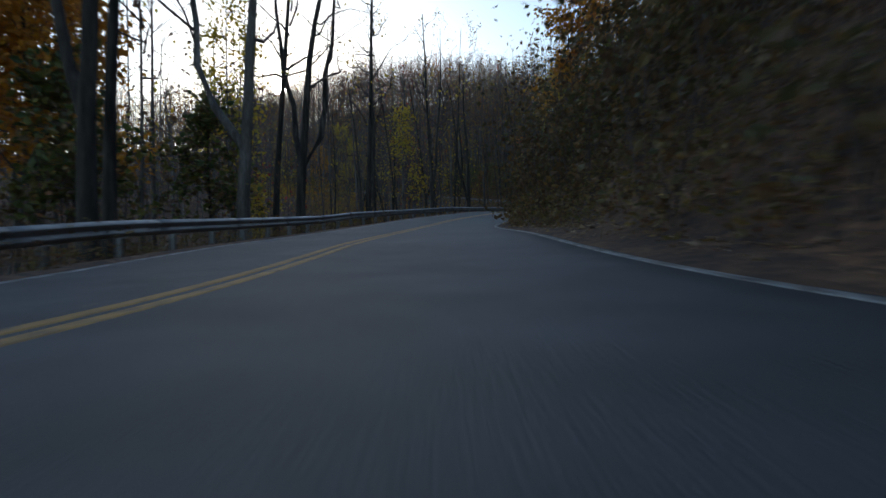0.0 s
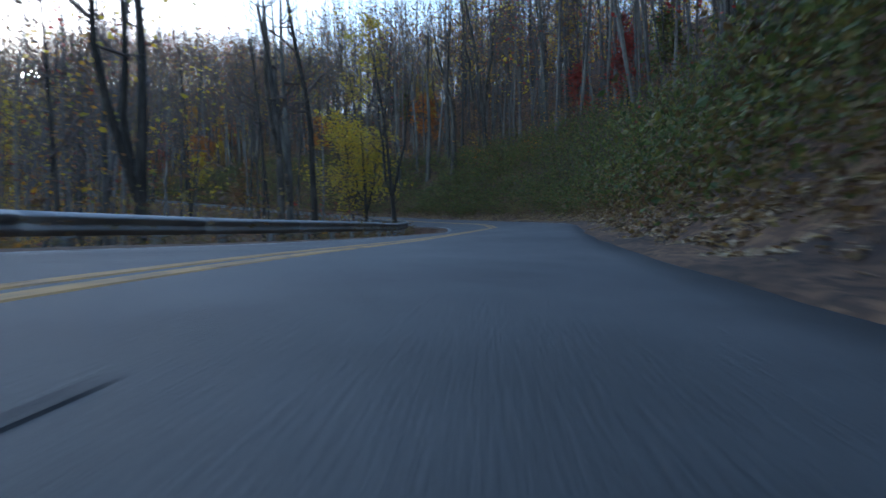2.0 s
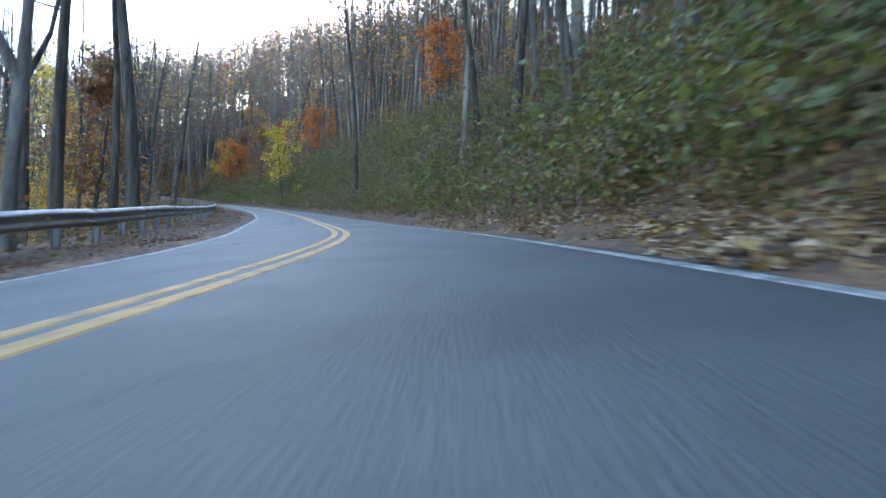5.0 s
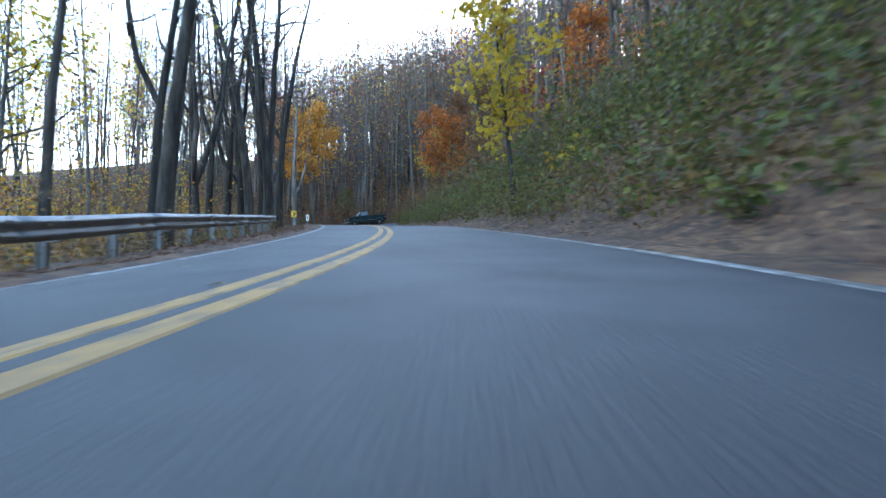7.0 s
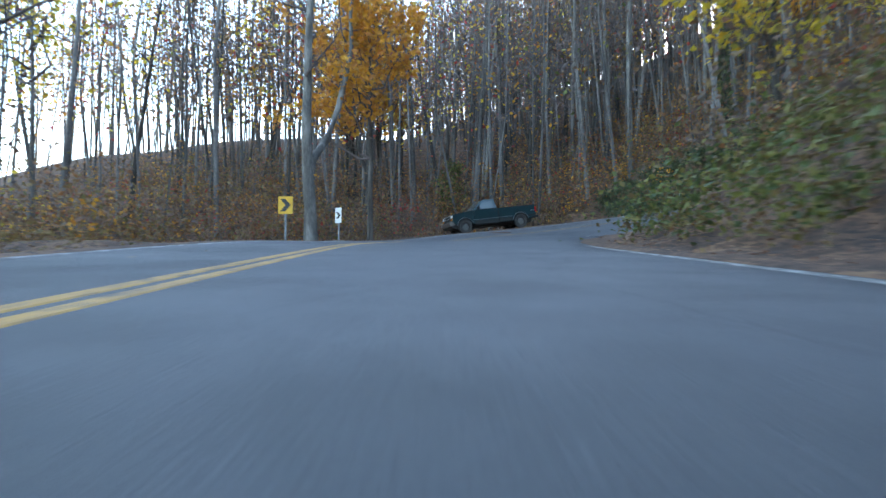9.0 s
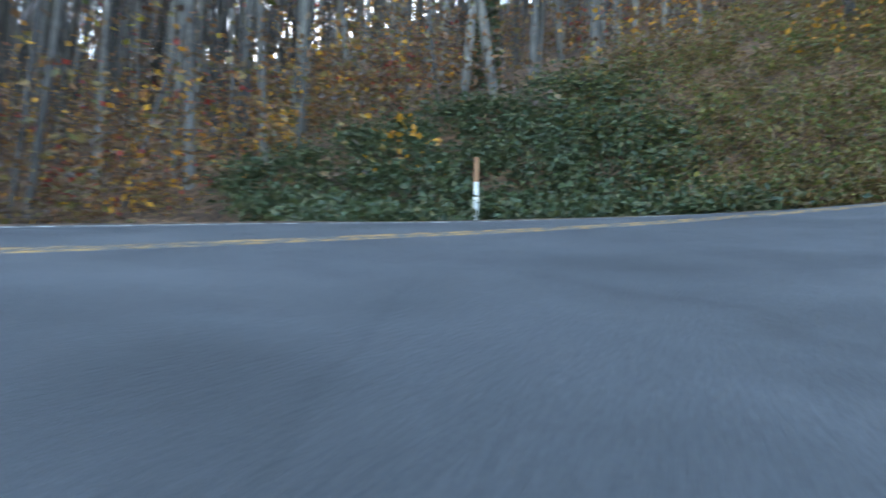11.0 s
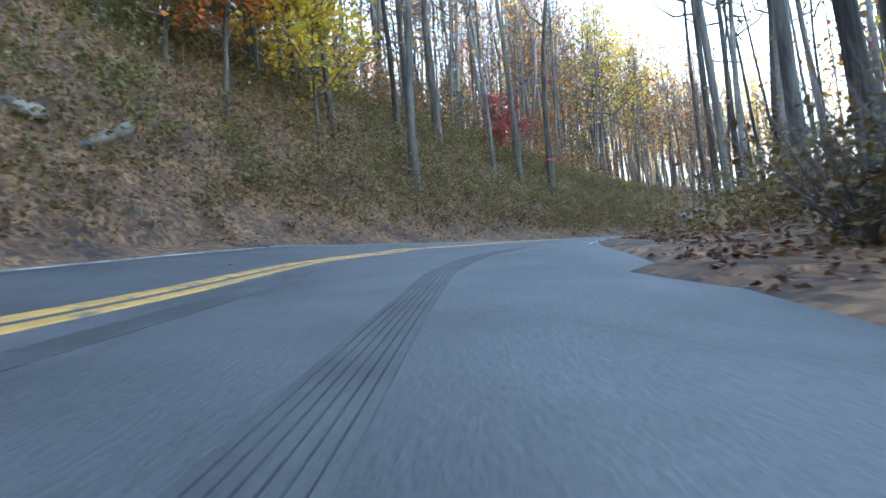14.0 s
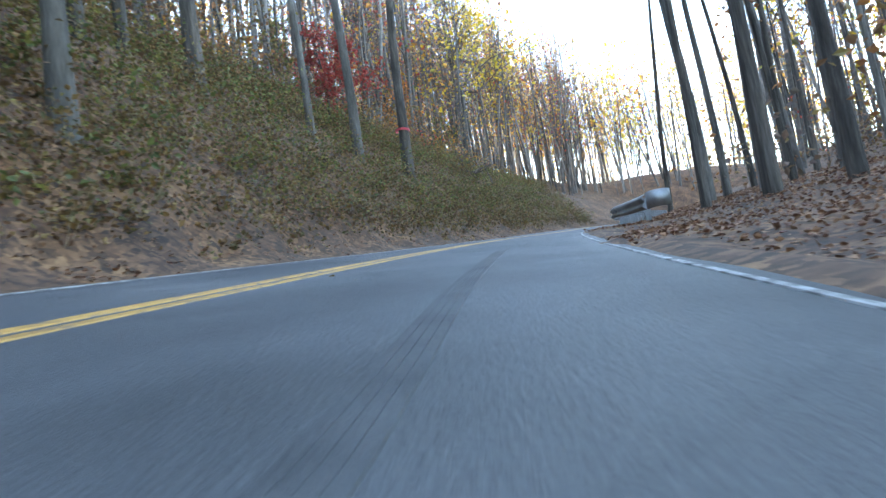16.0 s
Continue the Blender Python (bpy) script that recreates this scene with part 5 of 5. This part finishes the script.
def sign(x, y, panel_w, panel_h, bottom, yaw, mat, arrow, label):
    z = float(ground_z(x, y)[0])
    th = new("road_sign")
    th.matrix_basis = pose(x, y, z, 0, 0, yaw)
    tagged(th, label, "road sign")
    bm = bmesh.new()
    top = bottom + panel_h
    bmesh.ops.create_cube(bm, size=1, matrix=Matrix.Translation((0, 0.035, top / 2 - 0.2)) @ Matrix.Diagonal((0.06, 0.035, top + 0.4, 1)))
    part("post", bm, post_steel, th)
    bm = bmesh.new()
    bmesh.ops.create_cube(bm, size=1, matrix=Matrix.Translation((0, 0, bottom + panel_h / 2)) @ Matrix.Diagonal((panel_w, 0.006, panel_h, 1)))
    pn = part("panel", bm, mat, th)
    if arrow:
        s, c = panel_w * 0.36, bottom + panel_h / 2
        y0 = -0.008
        v = [(-s, y0, c + s * 1.2), (0, y0, c + s * 1.2), (s, y0, c), (0, y0, c - s * 1.2), (-s, y0, c - s * 1.2), (0.0 * s, y0, c)]
        part("arrow", mesh_of("arrow", v, [(0, 1, 2, 5), (5, 2, 3, 4)], sign_black), None, pn, "black chevron")


sign(-31.99, 164.31, 0.5, 0.6, 1.05, 40, sign_yellow, True, "yellow chevron curve sign on a steel post")
sign(-33.18, 167.51, 0.3, 0.6, 0.9, 15, sign_white, True, "narrow white marker sign on a thin post")


# ---- the parked pickup ----
teal = plain("teal_paint", (0.004, 0.03, 0.038), 0.3, 0.2, 0.3, vary=0.3)
grime = material("grimy_paint", [(0.008, 0.012, 0.013), (0.022, 0.022, 0.02)], 0.9, 4.0, 0.2, 40.0)
chrome = plain("worn_chrome", (0.4, 0.41, 0.42), 0.3, 0.9)
black_trim = plain("black_trim", (0.02, 0.02, 0.021), 0.6)
tyre_rubber = material("tyre_rubber", [(0.016, 0.015, 0.014), (0.038, 0.035, 0.032)], 0.85, 5.0, 0.3, 50.0)
alloy = plain("dusty_alloy", (0.2, 0.197, 0.19), 0.5, 0.6)
car_glass = plain("tinted_glass", (0.05, 0.07, 0.075), 0.08, 0.0, 0.5, vary=0.1)
red_lens = plain("red_lens", (0.6, 0.02, 0.02), 0.25, 0.0, 0.4)
amber_lens = plain("amber_lens", (0.7, 0.25, 0.05), 0.25, 0.0, 0.4)
clear_lens = plain("clear_lens", (0.75, 0.76, 0.76), 0.15, 0.0, 0.5)


def side_panel(profile, y0, y1, bevel=0.015):
    """A body panel: its outline in x and z, between two widths."""
    bm = bmesh.new()
    a = [bm.verts.new((x, y0, z)) for x, z in profile]
    f = bm.faces.new(a)
    ext = bmesh.ops.extrude_face_region(bm, geom=[f])
    bmesh.ops.translate(bm, vec=(0, y1 - y0, 0), verts=[v for v in ext["geom"] if isinstance(v, bmesh.types.BMVert)])
    bmesh.ops.recalc_face_normals(bm, faces=bm.faces[:])
    if bevel:
        edges = [e for e in bm.edges if len(e.link_faces) == 2 and e.calc_face_angle(0) > 0.6]
        bmesh.ops.bevel(bm, geom=edges, offset=bevel, segments=2, affect="EDGES")
    return bm


def arch(cx, cz, r, a0, a1, n=9):
    return [(cx + r * math.cos(radians(a0 + (a1 - a0) * k / (n - 1))), cz + r * math.sin(radians(a0 + (a1 - a0) * k / (n - 1)))) for k in range(n)]


def block(x0, x1, y0, y1, z0, z1, bevel=0.02):
    bm = bmesh.new()
    bmesh.ops.create_cube(bm, size=1, matrix=Matrix.Translation(((x0 + x1) / 2, (y0 + y1) / 2, (z0 + z1) / 2)) @ Matrix.Diagonal((x1 - x0, y1 - y0, z1 - z0, 1)))
    if bevel:
        bmesh.ops.bevel(bm, geom=bm.edges[:], offset=bevel, segments=2, affect="EDGES")
    return bm


def pickup(m):
    th = new("pickup_truck")
    th.matrix_basis = m
    tagged(th, "dark teal regular-cab long-bed pickup truck parked on the pull-off", "truck")
    FA, RA, W = 1.68, -1.66, 0.96
    # front clip with fenders and hood
    front = [(2.3, 0.62), (2.42, 0.7), (2.42, 1.02), (2.33, 1.13), (1.9, 1.2), (1.12, 1.265), (1.12, 0.46)] + arch(FA, 0.42, 0.46, 168, 12)[::1]
    part("front_clip", side_panel(front, -W, W, 0.03), teal, th)
    cab = [(1.115, 0.44), (1.115, 1.28), (-0.33, 1.28), (-0.33, 0.44)]
    part("cab_body", side_panel(cab, -W, W, 0.025), teal, th)
    # greenhouse, narrowing upwards
    bm = bmesh.new()
    low = [(1.12, 0.91), (1.12, -0.91), (-0.31, -0.91), (-0.31, 0.91)]
    top = [(0.5, 0.75), (0.5, -0.75), (-0.23, -0.75), (-0.23, 0.75)]
    vl = [bm.verts.new((x, y, 1.26)) for x, y in low]
    vt = [bm.verts.new((x, y, 1.82)) for x, y in top]
    bm.faces.new(vt)
    for k in range(4):
        bm.faces.new((vl[k], vl[(k + 1) % 4], vt[(k + 1) % 4], vt[k]))
    bmesh.ops.recalc_face_normals(bm, faces=bm.faces[:])
    bmesh.ops.bevel(bm, geom=[e for e in bm.edges if len(e.link_faces) == 2], offset=0.04, segments=2, affect="EDGES")
    part("roof", bm, teal, th)

    def pane(name, corners, label="dark tinted glass"):
        c = sum((Vector(p) for p in corners), Vector()) / 4
        nrm = (Vector(corners[1]) - Vector(corners[0])).cross(Vector(corners[2]) - Vector(corners[0])).normalized()
        if nrm.dot(c - Vector((0.2, 0, 1.4))) < 0:
            nrm = -nrm
        inner = [tuple(Vector(p) + nrm * 0.006) for p in corners]
        outer = [tuple(Vector(p) + nrm * 0.012) for p in corners]
        part(name, mesh_of(name, inner + outer, [(0, 1, 2, 3), (4, 5, 6, 7), (0, 1, 5, 4), (1, 2, 6, 5), (2, 3, 7, 6), (3, 0, 4, 7)], car_glass), None, th, label)

    for sy in (1, -1):
        pane("side_window", [(0.84, sy * 0.894, 1.31), (-0.1, sy * 0.894, 1.31), (-0.1, sy * 0.7855, 1.69), (0.45, sy * 0.7855, 1.69)])
    pane("windshield", [(1.085, 0.83, 1.292), (1.085, -0.83, 1.292), (0.55, -0.68, 1.775), (0.55, 0.68, 1.775)])
    pane("rear_window", [(-0.302, 0.6, 1.34), (-0.302, -0.6, 1.34), (-0.245, -0.55, 1.73), (-0.245, 0.55, 1.73)])
    # bed: two walls, tailgate, floor, bulkhead
    wall = [(-0.37, 0.46), (-0.37, 1.26), (-2.6, 1.23), (-2.62, 0.6), (-2.22, 0.52)] + arch(RA, 0.42, 0.46, 170, 10) + [(-1.16, 0.46)]
    for sy in (1, -1):
        part("bed_wall", side_panel(wall, sy * (W - 0.06), sy * W, 0.012), teal, th)
        part("lower_trim", block(-0.32, 1.1, sy * W - 0.012, sy * W + 0.012, 0.45, 0.66, 0.01), grime, th, "road-grimed lower door")
        part("bed_trim", block(-1.18, -0.38, sy * W - 0.012, sy * W + 0.012, 0.47, 0.66, 0.01), grime, th, "road-grimed lower bed side")
        part("bed_rail", block(-2.6, -0.38, sy * W - 0.05, sy * W + 0.01, 1.225, 1.265, 0.012), black_trim, th, "dark bed rail cap")
        part("window_seal", block(-0.2, 0.98, sy * W - 0.06, sy * W + 0.004, 1.275, 1.295, 0.004), black_trim, th)
        part("side_moulding", block(-1.2, 1.22, sy * W - 0.01, sy * W + 0.018, 0.72, 0.745, 0.006), chrome, th, "bright side moulding")
        part("rear_trim", block(-2.61, -2.16, sy * W - 0.01, sy * W + 0.014, 0.62, 0.74, 0.01), grime, th)
        part("door_handle", block(-0.24, -0.1, sy * W, sy * W + 0.03, 1.08, 1.13, 0.01), black_trim, th)
        part("door_seam", block(-0.368, -0.332, sy * W - 0.05, sy * W - 0.006, 0.46, 1.25, 0), black_trim, th)
        mir = part("mirror", block(0.78, 0.9, sy * (W + 0.02), sy * (W + 0.22), 1.3, 1.47, 0.03), black_trim, th, "black door mirror")
        part("mirror_glass", block(0.772, 0.78, sy * (W + 0.04), sy * (W + 0.2), 1.32, 1.45, 0), clear_lens, mir)
        for ax in (FA, RA):
            pts = arch(ax, 0.42, 0.475, 8, 172, 15)
            bm = bmesh.new()
            ring = []
            for x, z in pts:
                for dx, dy in ((0.0, 0.0), (0.0, 0.022), (0.022, 0.022), (0.022, 0.0)):
                    k = (0.475 + dx) / 0.475
                    ring.append(bm.verts.new((ax + (x - ax) * k, sy * (W - 0.005 + dy), 0.42 + (z - 0.42) * k)))
            for j in range(len(pts) - 1):
                for k in range(4):
                    bm.faces.new((ring[4 * j + k], ring[4 * j + (k + 1) % 4], ring[4 * j + 4 + (k + 1) % 4], ring[4 * j + 4 + k]))
            bmesh.ops.recalc_face_normals(bm, faces=bm.faces[:])
            part("arch_trim", bm, chrome, th, "bright wheel-arch moulding")
        # badge as plain bars
        part("badge", block(-2.55, -2.3, sy * W, sy * W + 0.006, 0.93, 0.965, 0), chrome, th, "pale badge strip")
        part("tail_light", block(-2.65, -2.56, sy * (W - 0.12), sy * (W + 0.006), 0.86, 1.14, 0.01), red_lens, th, "red tail light")
        hl = part("headlight", block(2.28, 2.44, sy * 0.6, sy * (W - 0.02), 0.94, 1.07, 0.015), clear_lens, th, "clear headlight")
        part("turn_signal", block(2.28, 2.435, sy * 0.6, sy * (W - 0.01), 0.82, 0.92, 0.015), amber_lens, hl, "amber turn signal")
    part("tailgate", block(-2.63, -2.57, -W + 0.06, W - 0.06, 0.66, 1.21, 0.012), teal, th)
    part("bed_floor", block(-2.57, -0.37, -W + 0.06, W - 0.06, 0.7, 0.74, 0), grime, th)
    part("bulkhead", block(-0.41, -0.37, -W + 0.06, W - 0.06, 0.7, 1.22, 0.01), teal, th)
    gr = part("grille", block(2.38, 2.44, -0.6, 0.6, 0.82, 1.07, 0.015), black_trim, th, "black grille")
    for k in range(2):
        part("grille_bar", block(2.435, 2.465, -0.9, 0.9, 0.925 + 0.15 * k, 0.955 + 0.15 * k, 0.008), chrome, gr, "chrome grille bar")
    part("front_bumper", block(2.28, 2.58, -W, W, 0.52, 0.76, 0.06), chrome, th, "dented chrome bumper")
    part("air_dam", block(2.23, 2.46, -W + 0.08, W - 0.08, 0.38, 0.54, 0.03), black_trim, th)
    part("rear_bumper", block(-2.8, -2.62, -W + 0.05, W - 0.05, 0.52, 0.66, 0.03), black_trim, th)
    part("chassis", block(-2.5, 2.25, -0.6, 0.6, 0.3, 0.62, 0.04), black_trim, th)
    for ax in (FA, RA):
        part("wheel_well", block(ax - 0.45, ax + 0.45, -W + 0.1, W - 0.1, 0.5, 0.86, 0.02), black_trim, th)
        part("axle", block(ax - 0.06, ax + 0.06, -0.75, 0.75, 0.33, 0.45, 0.03), black_trim, th)
        for sy in (1, -1):
            wheel = new("wheel")
            wheel.parent = th
            wheel.location = (ax, sy * 0.84, 0.385)
            bm = bmesh.new()
            prof = [(0.21, -0.1), (0.3, -0.125), (0.365, -0.115), (0.385, -0.08), (0.387, 0.0), (0.385, 0.08), (0.365, 0.115), (0.3, 0.125), (0.21, 0.1)]
            n = 36
            rows = []
            for k in range(n):
                a = 2 * math.pi * k / n
                lug = 0.006 if k % 2 else -0.004
                rows.append([bm.verts.new(((r + (lug if r > 0.36 else 0)) * math.cos(a), w, (r + (lug if r > 0.36 else 0)) * math.sin(a))) for r, w in prof])
            for k in range(n):
                for j in range(len(prof) - 1):
                    bm.faces.new((rows[k][j], rows[k][j + 1], rows[(k + 1) % n][j + 1], rows[(k + 1) % n][j]))
            bmesh.ops.recalc_face_normals(bm, faces=bm.faces[:])
            part("tyre", bm, tyre_rubber, wheel, "muddy black tyre")
            bm = bmesh.new()
            bmesh.ops.create_cone(bm, segments=28, radius1=0.2, radius2=0.15, depth=0.05, cap_ends=True, matrix=Matrix.Translation((0, sy * 0.05, 0)) @ pose(0, 0, 0, -90 * sy, 0, 0))
            for k in range(6):
                bmesh.ops.create_cube(bm, size=1, matrix=pose(0, 0, 0, 0, 60 * k, 0) @ Matrix.Translation((0.115, sy * 0.085, 0)) @ Matrix.Diagonal((0.15, 0.03, 0.06, 1)))
            bmesh.ops.create_cone(bm, segments=16, radius1=0.065, radius2=0.05, depth=0.06, cap_ends=True, matrix=Matrix.Translation((0, sy * 0.1, 0)) @ pose(0, 0, 0, -90 * sy, 0, 0))
            part("rim", bm, alloy, wheel, "dusty six-spoke alloy rim")
    return th


pickup(pose(*PULL_OFF, 0, PULL_TILT, PULL_YAW) @ Matrix.Scale(0.935, 4))


# ---- small things ----
def fallen_log(x, y, length, radius, yaw, pitch, label):
    sh = Shape()
    rng = np.random.default_rng(int(abs(x) * 10))
    t = np.linspace(0, 1, 8)
    pts = np.c_[(t - 0.5) * length, rng.normal(0, 0.03, 8), rng.normal(0, 0.02, 8)]
    sh.tube(pts, radius * (1.1 - 0.4 * t), 9)
    ob = new("fallen_log", sh.mesh("fallen_log", grey_bark, True))
    ob.matrix_basis = pose(x, y, float(ground_z(x, y)[0]) + radius * 0.6, 0, pitch, yaw)
    tagged(ob, label, "log")


fallen_log(-4.2, 184.7, 1.7, 0.1, 160, 34, "weathered broken log lying on the leafy bank")
fallen_log(33.5, 72.0, 5.0, 0.12, 70, 25, "thin fallen trunk lying on the wooded bank")


def rock_ledge(x, y, size, yaw, label):
    """A weathered slab of rock that juts from the bank."""
    bm = bmesh.new()
    bmesh.ops.create_icosphere(bm, subdivisions=4, radius=1.0)
    for v in bm.verts:
        p = v.co.copy()
        q = 1 + 0.28 * noise.noise(p * 1.6) + 0.1 * noise.noise(p * 5.0)
        v.co = Vector((p.x * 1.5, p.y * 0.9, max(-0.5, min(0.42, p.z)) * 0.8)) * q * size
    ob = part("rock_ledge", bm, rock, None)
    ob.matrix_basis = pose(x, y, float(ground_z(x, y)[0]) + 0.2 * size, 8, -6, yaw)
    tagged(ob, label, "rock")


rock = material("rock", [(0.06, 0.058, 0.054), (0.13, 0.125, 0.115), (0.24, 0.23, 0.21)], 0.85, 1.5, 0.9, 12.0)
rock_ledge(-6.3, 185.9, 0.6, 20, "grey weathered rock ledge jutting from the leafy bank")
rock_ledge(-5.0, 185.15, 0.26, -15, "grey weathered rock ledge jutting from the leafy bank")


def brush_pile(x, y, label):
    rng = np.random.default_rng(71)
    th = new("brush_pile")
    z = float(ground_z(x, y)[0])
    th.location = (x, y, z)
    tagged(th, label, "brush pile")
    for k in range(26):
        sh = Shape()
        p = rng.normal(0, 1, 3) * [1.0, 0.7, 0]
        p[2] = rng.uniform(0.0, 0.8)
        dv = rng.normal(0, 1, 3) * [1, 1, 0.35]
        dv /= np.linalg.norm(dv)
        ln = rng.uniform(0.8, 2.2)
        sh.tube([p - dv * ln / 2, p + rng.normal(0, 0.06, 3), p + dv * ln / 2], [rng.uniform(0.02, 0.05), 0.025, 0.008], 5)
        part("branch", sh.mesh("branch", twig_bark, True), None, th)


brush_pile(32.5, 169.2, "tangled heap of dead grey branches on the bank")
# pink tape tied round a pale trunk
_bm = bmesh.new()
_z = float(ground_z(23.4, 173.9)[0]) + 1.95
_ring = [[_bm.verts.new((23.4 + (0.29 + 0.012 * (k % 2)) * math.cos(k * math.pi / 10), 173.9 + (0.29 + 0.012 * (k % 2)) * math.sin(k * math.pi / 10), _z + 0.012 * math.sin(k * 0.9) + h)) for k in range(20)] for h in (0.0, 0.1)]
for k in range(20):
    _bm.faces.new((_ring[0][k], _ring[0][(k + 1) % 20], _ring[1][(k + 1) % 20], _ring[1][k]))
bmesh.ops.solidify(_bm, geom=_bm.faces[:], thickness=0.02)
tagged(part("marking_tape", _bm, plain("pink_tape", (0.7, 0.08, 0.12), 0.5), None), "bright pink marking tape tied round a pale trunk", "tape")
# a crumpled blue wrapper at the pavement's edge
_bm = bmesh.new()
bmesh.ops.create_icosphere(_bm, subdivisions=2, radius=0.07)
for _v in _bm.verts:
    _v.co *= 1 + 0.45 * noise.noise(_v.co * 22)
    _v.co.z *= 0.55
_ob = part("litter_wrapper", _bm, plain("blue_plastic", (0.03, 0.35, 0.6), 0.35), None)
_w = (-15.38, 181.88)
_i = int(np.argmin((LINE[:, 0] - _w[0]) ** 2 + (LINE[:, 1] - _w[1]) ** 2))
_xy = LINE[_i, :2] - SIDE[_i] * (LEFT[_i] + 0.05)
_ob.location = (*_xy, float(road_z(_i, -LEFT[_i])) + 0.05)
tagged(_ob, "crumpled bright blue plastic wrapper at the road edge", "litter")

# a scrap of pale paper on the asphalt before the hairpin
_i = int(np.argmin((LINE[:, 0] + 25.2) ** 2 + (LINE[:, 1] - 172.9) ** 2))
_d = float((-25.2 - LINE[_i, 0]) * SIDE[_i, 0] + (172.9 - LINE[_i, 1]) * SIDE[_i, 1])
_bm = bmesh.new()
bmesh.ops.create_grid(_bm, x_segments=6, y_segments=4, size=0.5)
for _v in _bm.verts:
    _v.co = (_v.co.x * 0.13, _v.co.y * 0.06, 0.03 + 0.01 * noise.noise((_v.co.x * 4, _v.co.y * 4, 2.0)))
bmesh.ops.solidify(_bm, geom=_bm.faces[:], thickness=0.002)
_ob = part("paper_scrap", _bm, white_plastic, None)
_ob.matrix_basis = pose(-25.2, 172.9, float(road_z(_i, _d)), 0, 0, 25)
tagged(_ob, "crumpled scrap of white paper on the asphalt", "litter")

# the sun's disc, low over the ridge
_bm = bmesh.new()
bmesh.ops.create_icosphere(_bm, subdivisions=3, radius=26.0)
_em = bpy.data.materials.new("sun_glow")
_em.use_nodes = True
_em.node_tree.nodes["Principled BSDF"].inputs["Emission Color"].default_value = (1.0, 0.93, 0.75, 1)
_em.node_tree.nodes["Principled BSDF"].inputs["Emission Strength"].default_value = 60.0
_sd = part("backdrop_sun_disc", _bm, _em, None)
_sd.location = SUN_DIR * 2600
tagged(_sd, "low bright sun seen through the trees", "sun", kind="structure")
